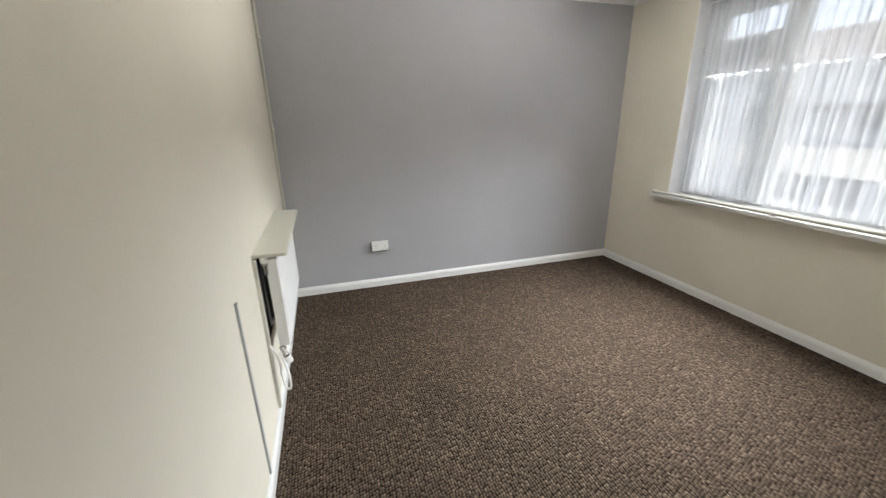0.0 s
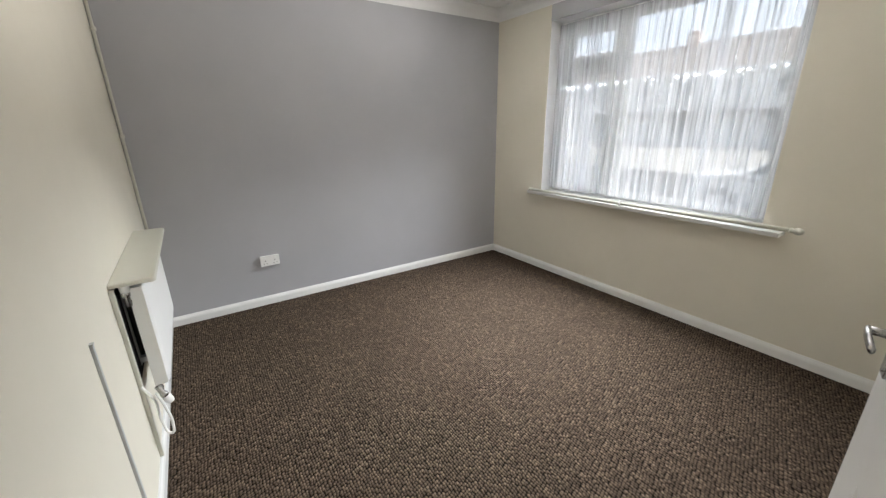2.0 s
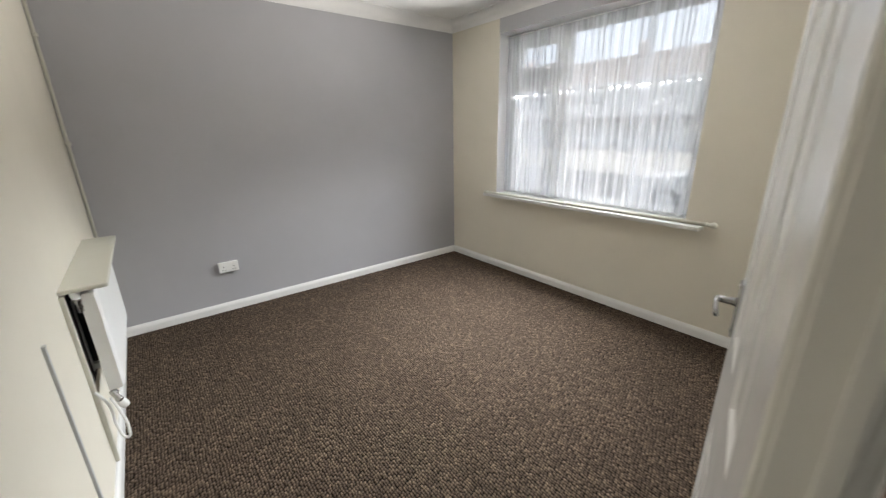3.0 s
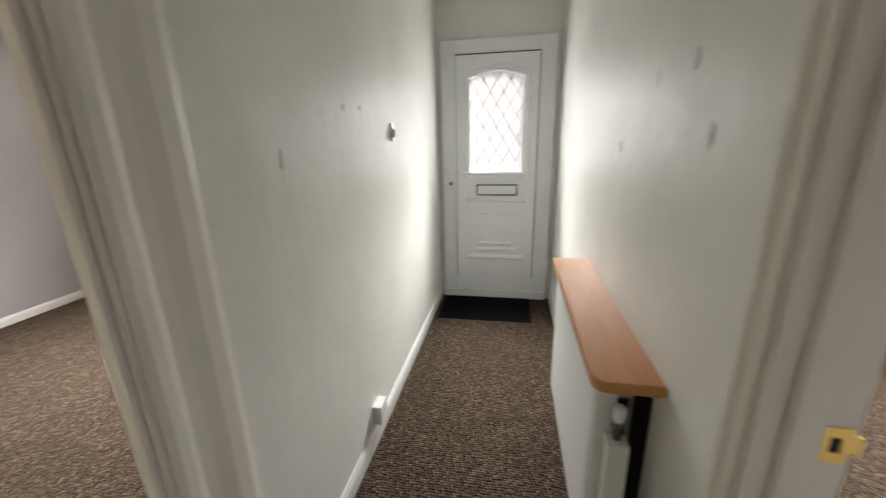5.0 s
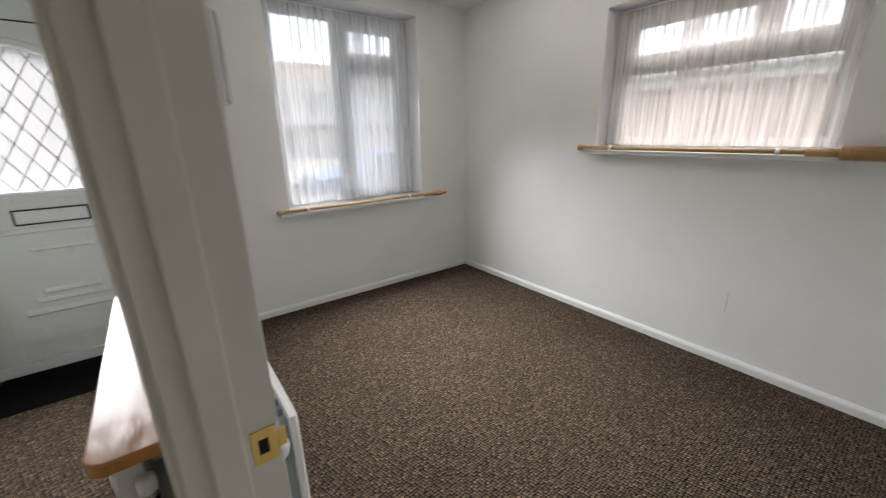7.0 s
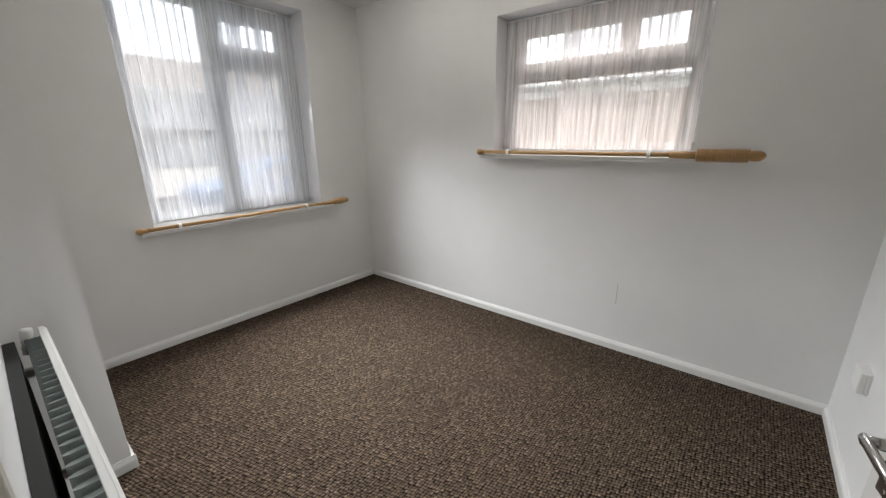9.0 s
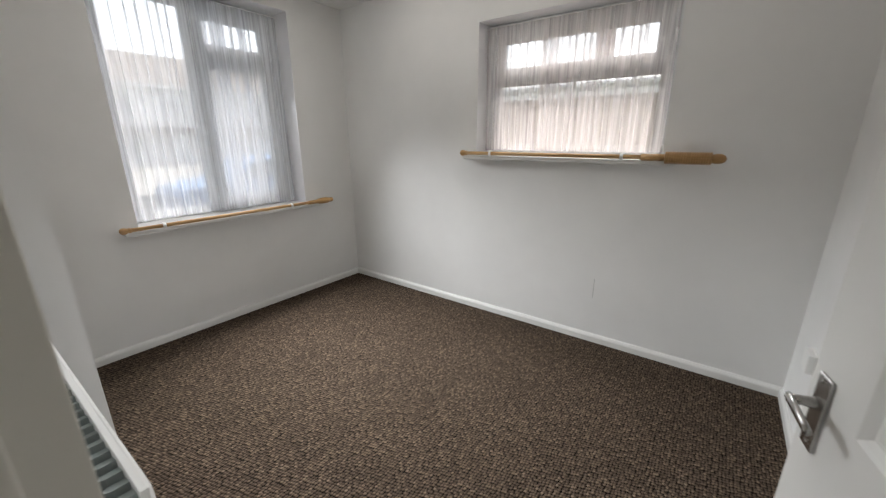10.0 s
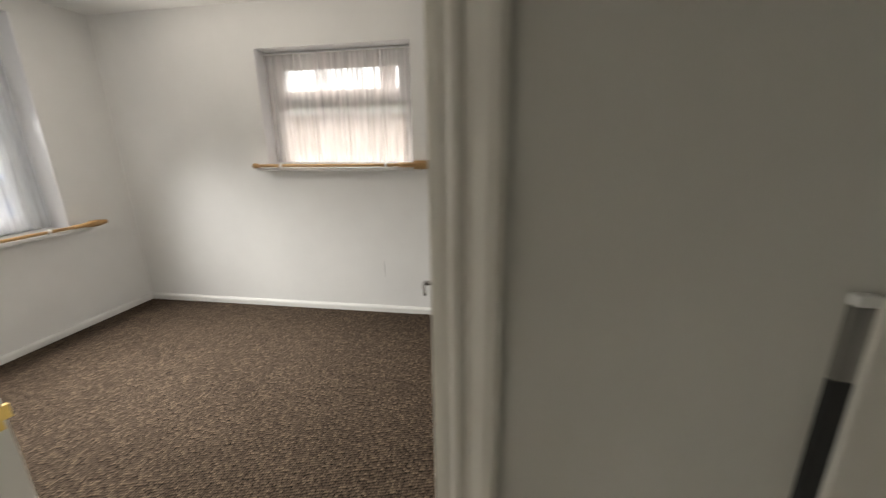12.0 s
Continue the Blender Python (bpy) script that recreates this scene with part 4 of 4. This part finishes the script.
def shelf_board(name, lo, hi, round_r, corners, axis_front, mats, label, category, lip):
    """A shelf with rounded front corners. corners: which (x, y) corners are rounded."""
    z0, z1 = lo[2], hi[2]
    bm = bmesh.new()
    pts = []
    for cx, cy in ((lo[0], lo[1]), (hi[0], lo[1]), (hi[0], hi[1]), (lo[0], hi[1])):
        sx, sy = (1 if cx == lo[0] else -1), (1 if cy == lo[1] else -1)
        if (cx, cy) in corners:
            c = Vector((cx + sx * round_r, cy + sy * round_r))
            a0 = math.atan2(-sy, 0) if sx * sy < 0 else math.atan2(0, -sx)
            a1 = math.atan2(0, -sx) if sx * sy < 0 else math.atan2(-sy, 0)
            d = (a1 - a0 + math.pi) % (2 * math.pi) - math.pi
            for i in range(7):
                a = a0 + d * i / 6
                pts.append((c.x + round_r * math.cos(a), c.y + round_r * math.sin(a)))
        else:
            pts.append((cx, cy))
    root = empty(name, Matrix.Translation(((lo[0] + hi[0]) / 2, (lo[1] + hi[1]) / 2, z0)), label, category)
    inv = root.matrix_world.inverted()
    lov = [bm.verts.new((x, y, z0)) for x, y in pts]
    mid = [bm.verts.new((x, y, z1 - 0.004)) for x, y in pts]
    ctr = Vector(((lo[0] + hi[0]) / 2, (lo[1] + hi[1]) / 2))
    top = [bm.verts.new((x + 0.003 * (1 if x < ctr.x else -1), y + 0.003 * (1 if y < ctr.y else -1), z1)) for x, y in pts]
    k = len(pts)
    for a, c, mi in ((lov, mid, 1), (mid, top, 0)):
        for i in range(k):
            f = bm.faces.new((a[i], a[(i + 1) % k], c[(i + 1) % k], c[i]))
            f.material_index = mi
    bm.faces.new(top)
    bm.faces.new(lov[::-1]).material_index = 1
    o = part("board", bm, mats, root)
    o.matrix_parent_inverse = inv
    for f in (0.2, 0.8):
        if axis_front == 'x':
            y = lo[1] + (hi[1] - lo[1]) * f
            bm = box((hi[0] - 0.022, y - 0.012, z0 - 0.03), (hi[0], y + 0.012, z0), 0.002)
        else:
            x = lo[0] + (hi[0] - lo[0]) * f
            bm = box((x - 0.012, lo[1], z0 - 0.025), (x + 0.012, lo[1] + 0.022, z0), 0.002)
        o = part("shelf_bracket", bm, M_RAD, root)
        o.matrix_parent_inverse = inv
    return root


shelf_board("radiator_shelf", (0.820, 0.922, 0.822), (0.98, 1.895, 0.850), 0.035, {(0.820, 0.922)}, 'x', [M_SHELF, M_SHELF_EDGE], "orange wood-veneer shelf above the hall radiator", "shelf", None)
shelf_board("radiator_shelf", (-2.93, -0.16, 0.872), (-1.965, -0.012, 0.888), 0.015, {(-1.965, -0.012), (-2.93, -0.012)}, 'y', [M_SHELF_A, M_SHELF_A], "cream painted shelf above the radiator", "shelf", None)


# ---- small plaster marks on the walls ----
tagged(mesh_ob("plaster_seam", box((3.6485, 0.745, 0.33), (3.6512, 0.748, 0.47)), M_TRUNK), "hairline filled seam in the white plaster", "plaster seam", "", "structure")


M_FILLER = paint("dried_filler", (0.70, 0.69, 0.65), 0.7, 0.1, 0.2)


def filler_patch(x, y, z, w, h, sgn):
    """A smear of filler over an old fixing hole: an uneven oval, a millimetre proud of the hall wall."""
    rnd = random.Random(int(y * 977 + z * 131))
    bm = bmesh.new()
    rim, top = [], []
    for i in range(16):
        a = 2 * math.pi * i / 16
        k = rnd.uniform(0.75, 1.1)
        rim.append(bm.verts.new((x, y + w / 2 * k * math.cos(a), z + h / 2 * k * math.sin(a))))
        top.append(bm.verts.new((x + sgn * 0.0012, y + w / 2 * k * 0.8 * math.cos(a), z + h / 2 * k * 0.8 * math.sin(a))))
    for i in range(16):
        bm.faces.new((rim[i], rim[(i + 1) % 16], top[(i + 1) % 16], top[i]))
    bm.faces.new(top)
    bmesh.ops.recalc_face_normals(bm, faces=bm.faces[:])
    tagged(mesh_ob("plaster_patch", bm, M_FILLER), "small patch of dried filler on the hall wall", "plaster patch", "filler patches on the hall walls", "structure")


for y, z, w, h in ((1.07, 1.365, 0.030, 0.060), (1.50, 1.530, 0.020, 0.024), (1.66, 1.535, 0.018, 0.024)):
    filler_patch(0.0, y, z, w, h, 1)
for y, z, w, h in ((1.03, 1.551, 0.030, 0.055), (0.92, 1.402, 0.028, 0.060), (1.24, 1.545, 0.030, 0.050), (1.53, 1.368, 0.035, 0.045)):
    filler_patch(0.98, y, z, w, h, -1)


# ---- sockets, switches, trunking ----
def double_socket():
    root = empty("wall_socket", Matrix.Translation((-3.485, 0.60, 0.392)), "white plastic double socket on the grey wall", "socket")
    part("pattress_box", box((0, -0.070, -0.040), (0.022, 0.070, 0.040), 0.004), M_PLASTIC, root)
    part("faceplate", box((0.022, -0.073, -0.043), (0.031, 0.073, 0.043), 0.004, 3), M_PLASTIC, root)
    for y in (-0.038, 0.038):
        part("rocker", box((0.031, y - 0.007, 0.012), (0.036, y + 0.007, 0.030), 0.002), M_PLASTIC, root)
        bm = bmesh.new()
        box_into(bm, (0.0305, y - 0.0025, -0.004), (0.0316, y + 0.0025, 0.006))
        box_into(bm, (0.0305, y - 0.014, -0.024), (0.0316, y - 0.007, -0.020))
        box_into(bm, (0.0305, y + 0.007, -0.024), (0.0316, y + 0.014, -0.020))
        # flat black marks, the slots' shade given as colour
        part("pin_slots", bm, M_DARK, root, "flat black marks for the shaded pin slots")


double_socket()
bp = empty("blank_plate", Matrix.Translation((3.235, -0.32, 0.442)), "small white blank plate on the white wall", "wall plate")
part("plate", box((-0.050, 0.0, -0.046), (0.050, 0.010, 0.046), 0.003, 3), M_PLASTIC, bp)
part("cover", box((-0.049, 0.010, -0.045), (0.049, 0.034, 0.045), 0.005, 3), M_PLASTIC, bp)

hs = empty("wall_switch", Matrix.Translation((0.0, 2.06, 1.445)), "slim white plastic switch on the hall wall", "switch")
part("backplate", box((0.0, -0.018, -0.045), (0.012, 0.018, 0.045), 0.003), M_PLASTIC, hs)
part("rocker", box((0.012, -0.012, -0.028), (0.026, 0.012, 0.016), 0.005, 3), M_PLASTIC, hs)
hb = empty("wall_socket", Matrix.Translation((0.0, 1.555, 0.158)), "white plastic surface box low on the hall wall", "socket")
part("pattress_box", box((0.0, -0.043, -0.048), (0.034, 0.043, 0.048), 0.004), M_PLASTIC, hb)
part("faceplate", box((0.034, -0.045, -0.050), (0.044, 0.045, 0.050), 0.004, 3), M_PLASTIC, hb)

jb = empty("cable_clip", Matrix.Translation((0.955, 1.93, 0.085)), "white plastic cable clip on the hall skirting", "cable clip")
part("body", box((-0.012, -0.025, -0.02), (0.012, 0.025, 0.025), 0.005), M_PLASTIC, jb)

tr = empty("cable_trunking", Matrix.Translation((-1.562, -0.16, 0.075)), "slim grey cable trunking on the cream wall", "trunking")
part("channel", box((-0.007, 0.0, 0.0), (0.007, 0.009, 0.765), 0.002), M_TRUNK, tr)
part("end_cap", box((-0.008, 0.0, 0.765), (0.008, 0.011, 0.772), 0.002), M_TRUNK, tr)

pp = empty("heating_pipe", Matrix.Translation((-3.470, -0.146, 0.075)), "cream painted heating pipe in the room corner", "pipe")
smooth(part("pipe", rod((0, 0, 0), (0, 0, H - 0.075 - 0.1), 0.009), M_SHELF_A, pp))
for z in (0.55, 1.33, 1.95):
    bm = bmesh.new()
    lathe_into(bm, [(0.012, -0.012), (0.016, -0.008), (0.016, 0.008), (0.012, 0.012)], Matrix.Translation((0, 0, z)), 14)
    box_into(bm, (-0.014, -0.013, z - 0.006), (0.0, 0.0, z + 0.006), 0.001)
    part("pipe_clip", bm, M_SHELF_A, pp)
lp = empty("radiator_pipe", Matrix.Translation((-1.955, -0.11, 0.39)), "white looped pipe tail below the radiator valve", "pipe")
lo = tube("pipe", [(0, 0, 0.0), (0.012, 0.018, -0.07), (0.03, 0.03, -0.15), (0.012, 0.012, -0.205), (-0.005, -0.008, -0.15), (0.0, -0.012, -0.03), (0.002, -0.04, 0.05)], 0.0055, M_PLASTIC, lp)
pv = empty("pipe_run", Matrix.Translation((-1.965, -0.16, 0.075)), "cream painted pipe boxing beside the radiator", "pipe")
part("boxing", box((-0.012, 0.0, 0.0), (0.012, 0.016, 0.79), 0.004), M_SHELF_A, pv)

mt = empty("doormat", Matrix.Translation((0.425, 3.095, 0)), "black ribbed rubber doormat inside the front door", "doormat")
part("base", box((-0.375, -0.232, 0.0), (0.375, 0.230, 0.006), 0.002), M_MAT, mt)
bm = bmesh.new()
for i in range(28):
    y = -0.218 + i * 0.016
    box_into(bm, (-0.362, y - 0.005, 0.006), (0.362, y + 0.005, 0.011), 0.002, 1)
tagged(part("ribs", bm, M_MAT, mt), kind="stuff")

wb = empty("wall_box", Matrix.Translation((1.08, 0.750, 1.459)), "white plastic surface box on the wall beside the door frame", "wall box")
part("case", box((0.0, 0.0, 0.0), (0.050, 0.086, 0.125), 0.006, 3), M_PLASTIC, wb)
part("lid", box((0.050, 0.003, 0.004), (0.057, 0.083, 0.121), 0.003), M_PLASTIC, wb)
mr = empty("wall_panel", Matrix.Translation((0.98, -0.546, 0.40)), "tall pale panel with dark metal edge on the hall wall", "wall panel")
part("board", box((-0.014, -0.40, 0.0), (0.0, -0.026, 0.93), 0.003), M_FRAME, mr)
part("edge_strip", box((-0.008, -0.026, 0.853), (0.0, -0.010, 0.920), 0.001), M_CHROME, mr, "satin metal edge strip")
part("edge_seal", box((-0.008, -0.026, 0.0), (0.0, -0.010, 0.852), 0.001), M_SEAL, mr, "black rubber edge")
part("edge_cap", box((-0.011, -0.026, 0.921), (0.0, -0.009, 0.931), 0.002), M_PLASTIC, mr, "white plastic end cap")


# ---- outside ----
M_TARMAC = paint("tarmac", (0.055, 0.055, 0.057), 0.9, 0.25, 0.6)
M_RENDER = paint("white_render", (0.78, 0.77, 0.75), 0.8, 0.08, 0.3)
M_PAVE = paint("concrete_paving", (0.21, 0.205, 0.195), 0.85, 0.15, 0.5)
M_GRASS = paint("rough_grass", (0.07, 0.11, 0.035), 0.9, 0.4, 0.9)
M_ROOF = paint("grey_roof_tile", (0.16, 0.14, 0.13), 0.85, 0.2, 0.8)
M_PINK = paint("pinkish_brick_wall", (0.58, 0.46, 0.41), 0.85, 0.12, 0.7)
M_BODY_W = paint("silver_car_paint", (0.55, 0.56, 0.58), 0.25, 0.02, 0)
M_BODY_B = paint("blue_car_paint", (0.09, 0.18, 0.34), 0.25, 0.05, 0)
M_TYRE = paint("tyre_rubber", (0.02, 0.02, 0.02), 0.8, 0.1, 0.2)
M_CARGLASS = base_mat("car_glass", (0.10, 0.11, 0.12), 0.08)[0]
M_HOUSE_PANE = base_mat("grey_house_pane", (0.38, 0.38, 0.38), 0.15)[0]
M_LEAF = paint("hedge_leaf", (0.06, 0.12, 0.03), 0.7, 0.4, 0.5)
G = -0.45
tagged(mesh_ob("ground", box((-400, 3.42, G - 0.3), (400, 600, G - 0.02)), M_GRASS), "grass and earth running out to the horizon", "ground", "", "structure")
tagged(mesh_ob("ground", box((-400, -300, G - 0.32), (400, 3.42, G - 0.021)), M_GRASS), "grass and earth behind the house", "ground", "", "structure")
tagged(mesh_ob("road", box((-120, 8.2, G - 0.1), (120, 15.0, G)), M_TARMAC), "dark tarmac street", "road", "", "structure")
for a, c in ((6.4, 8.08), (15.12, 17.0)):
    tagged(mesh_ob("pavement", box((-120, a, G - 0.1), (120, c, G + 0.10)), M_PAVE), "pale concrete pavement", "pavement", "", "structure")
tagged(mesh_ob("driveway", box((-120, 17.0, G - 0.1), (120, 33.0, G + 0.06)), M_PAVE), "pale concrete front yards across the street", "driveway", "", "structure")
for a in (8.08, 15.0):
    tagged(mesh_ob("kerb", box((-120, a, G - 0.1), (120, a + 0.12, G + 0.115), 0.02), M_PAVE), "pale concrete kerb", "kerb", "", "structure")
tagged(mesh_ob("driveway", box((-9, 3.42, G - 0.1), (12, 6.4, G + 0.08)), M_PAVE), "pale concrete front yard", "driveway", "", "structure")
plinth_bm = box((-3.6, -0.42, G - 0.1), (3.93, 3.41, -0.06))
box_into(plinth_bm, (-0.12, -1.7, G - 0.1), (1.10, -0.42, -0.06))
tagged(mesh_ob("plinth", plinth_bm, M_EXT), "plinth under the house", "plinth", "", "structure")


def terrace_house(x0, w, chimney):
    root = empty("house", Matrix.Translation((x0, 33.0, G)), "white rendered terraced house with grey tiled roof", "house", "houses across the street")
    e, rg, d = 5.45, 8.0, 8.0
    part("wall", box((0, 0, 0), (w, d, e)), M_RENDER, root)
    bm = bmesh.new()
    vs = [bm.verts.new(c) for c in ((0, -0.35, e - 0.12), (w, -0.35, e - 0.12), (w, d + 0.35, e - 0.12), (0, d + 0.35, e - 0.12), (0, d / 2, rg), (w, d / 2, rg))]
    for f in ((0, 1, 5, 4), (3, 4, 5, 2), (0, 4, 3), (1, 2, 5), (0, 3, 2, 1)):
        bm.faces.new([vs[i] for i in f])
    roof = part("roof", bm, M_ROOF, root)
    if chimney:
        part("chimney", box((w - 0.5, d / 2 - 0.4, rg - 0.5), (w + 0.3, d / 2 + 0.4, rg + 0.9), 0.03), M_PINK, roof)
    part("fascia", box((0, -0.38, e - 0.25), (w, -0.34, e - 0.05)), M_UPVC, root)
    part("porch_canopy", box((0.2, -1.3, 2.35), (w - 0.2, 0, 2.62), 0.03), M_ROOF, root)
    for x, z, ww, hh in ((w * 0.27, 3.55, 1.7, 1.25), (w * 0.75, 3.55, 1.3, 1.25), (w * 0.3, 0.85, 2.0, 1.35)):
        wd = part("window", bar_frame(x - ww / 2, x + ww / 2, z, z + hh, 0.09, -0.05, 0.02, put_front, 0.01), M_UPVC, root)
        part("pane", box((x - ww / 2 + 0.08, -0.02, z + 0.08), (x + ww / 2 - 0.08, 0.0, z + hh - 0.08)), M_HOUSE_PANE, wd)
        part("bar", box((x - 0.04, -0.045, z + 0.08), (x + 0.04, 0.0, z + hh - 0.08)), M_UPVC, wd)
    part("door", box((w * 0.72, -0.06, 0.1), (w * 0.72 + 0.95, 0.0, 2.15), 0.01), M_UPVC, root)
    return root


for i in range(-8, 7):
    terrace_house(i * 6.4 + 1.5, 6.4, i % 2 == 0)


def car(m, paint_mat, label):
    root = empty("car", m, label, "car")
    prof = [(-2.0, 0.32), (-2.05, 0.62), (-1.95, 0.80), (-1.0, 0.92), (-0.35, 1.38), (0.75, 1.42), (1.45, 1.02), (1.98, 0.92), (2.05, 0.55), (2.0, 0.30)]
    bm = bmesh.new()
    rings = []
    for y, inset in ((-0.86, 0.10), (-0.82, 0.0), (0.82, 0.0), (0.86, 0.10)):
        rings.append([bm.verts.new((x * (1 - inset * 0.1), y * (1 - 0.16 * max(0, (z - 0.9) / 0.5)), z - inset * 0.1 * (z > 0.9))) for x, z in prof])
    for a, c in zip(rings, rings[1:]):
        for i in range(len(prof)):
            k = (i + 1) % len(prof)
            bm.faces.new((a[i], a[k], c[k], c[i]))
    bm.faces.new(rings[0])
    bm.faces.new(rings[-1][::-1])
    part("body", bm, paint_mat, root)
    for s in (-1, 1):
        bm = bmesh.new()
        q = [(-0.85, 0.95), (-0.30, 1.32), (0.70, 1.36), (1.25, 1.02)]
        vs = [bm.verts.new((x, s * (0.872 - 0.15 * (z - 0.9) / 0.5), z)) for x, z in q]
        bm.faces.new(vs)
        ex = bmesh.ops.extrude_face_region(bm, geom=bm.faces[:])
        for v in [g for g in ex["geom"] if isinstance(g, bmesh.types.BMVert)]:
            v.co.y -= s * 0.03
        part("side_window", bm, M_CARGLASS, root)
    for x in (-1.25, 1.28):
        for s in (-1, 1):
            bm = bmesh.new()
            lathe_into(bm, [(0.20, -0.09), (0.30, -0.10), (0.32, -0.07), (0.32, 0.07), (0.30, 0.10), (0.20, 0.09)], along((x, s * 0.80, 0.32), (0, 1, 0)), 24)
            wh = smooth(part("wheel", bm, M_TYRE, root))
            bm = bmesh.new()
            lathe_into(bm, [(0.20, -0.10), (0.19, 0.105), (0.05, 0.09)], along((x, s * 0.80, 0.32), (0, s, 0)), 20)
            part("rim", bm, M_BODY_W, wh, "alloy rim")
    return root


car(Matrix.Translation((-2.1, 9.7, G)), M_BODY_W, "silver hatchback car parked at the kerb")
car(Matrix.Translation((6.3, 10.2, G)), M_BODY_B, "blue hatchback car parked at the kerb")

# neighbour's side wall, seen through the high window
nb = empty("outbuilding", Matrix.Translation((6.3, 0, G)), "low neighbouring annexe with pinkish side wall and white fascia", "outbuilding")
part("wall", box((0, -8.0, 0), (6.5, 3.9, 2.42)), M_PINK, nb)
bm = bmesh.new()
vs = [bm.verts.new(c) for c in ((-0.3, -8.3, 2.40), (-0.3, 4.2, 2.40), (3.2, 4.2, 3.05), (3.2, -8.3, 3.05), (6.8, 4.2, 2.40), (6.8, -8.3, 2.40))]
for f in ((0, 1, 2, 3), (3, 2, 4, 5), (0, 3, 5), (1, 4, 2), (0, 5, 4, 1)):
    bm.faces.new([vs[i] for i in f])
part("roof", bm, M_ROOF, nb)
part("fascia", box((-0.34, -8.3, 2.32), (-0.30, 4.2, 2.47), 0.004), M_UPVC, nb)
smooth(part("gutter", rod((-0.38, -8.3, 2.45), (-0.38, 4.2, 2.45), 0.04), M_UPVC, nb))
stack = part("chimney", box((3.0, 2.28, 2.9), (3.4, 2.54, 4.3), 0.02), M_PINK, nb, "pinkish brick chimney stack")
part("chimney_pot", rod((3.2, 2.41, 4.3), (3.2, 2.41, 4.6), 0.10), M_PINK, stack)


def hedge(c, size, seed):
    rnd = random.Random(seed)
    bm = bmesh.new()
    for _ in range(1400):
        p = Vector([c[i] + (rnd.random() - 0.5) * size[i] for i in range(3)])
        p.z += 0.12 * noise.noise(p * 2.5)
        s = rnd.uniform(0.025, 0.05)
        m = Matrix.Translation(p) @ Euler([rnd.uniform(0, 6.3) for _ in range(3)]).to_matrix().to_4x4()
        vs = [bm.verts.new(m @ Vector(k)) for k in ((-s, 0, 0), (0, -s * 0.5, s * 0.1), (s, 0, 0), (0, s * 0.5, s * 0.1))]
        bm.faces.new(vs)
    return bm


hd = empty("hedge", Matrix.Translation((7.0, 5.2, G)), "green leafy garden hedge beside the neighbouring house", "hedge")
tagged(part("leaves", hedge((0, 0, 0.75), (1.6, 1.6, 1.5), 5), M_LEAF, hd), kind="stuff")
part("stems", rod((0, 0, -0.03), (0, 0, 1.0), 0.04), M_PINE, hd)
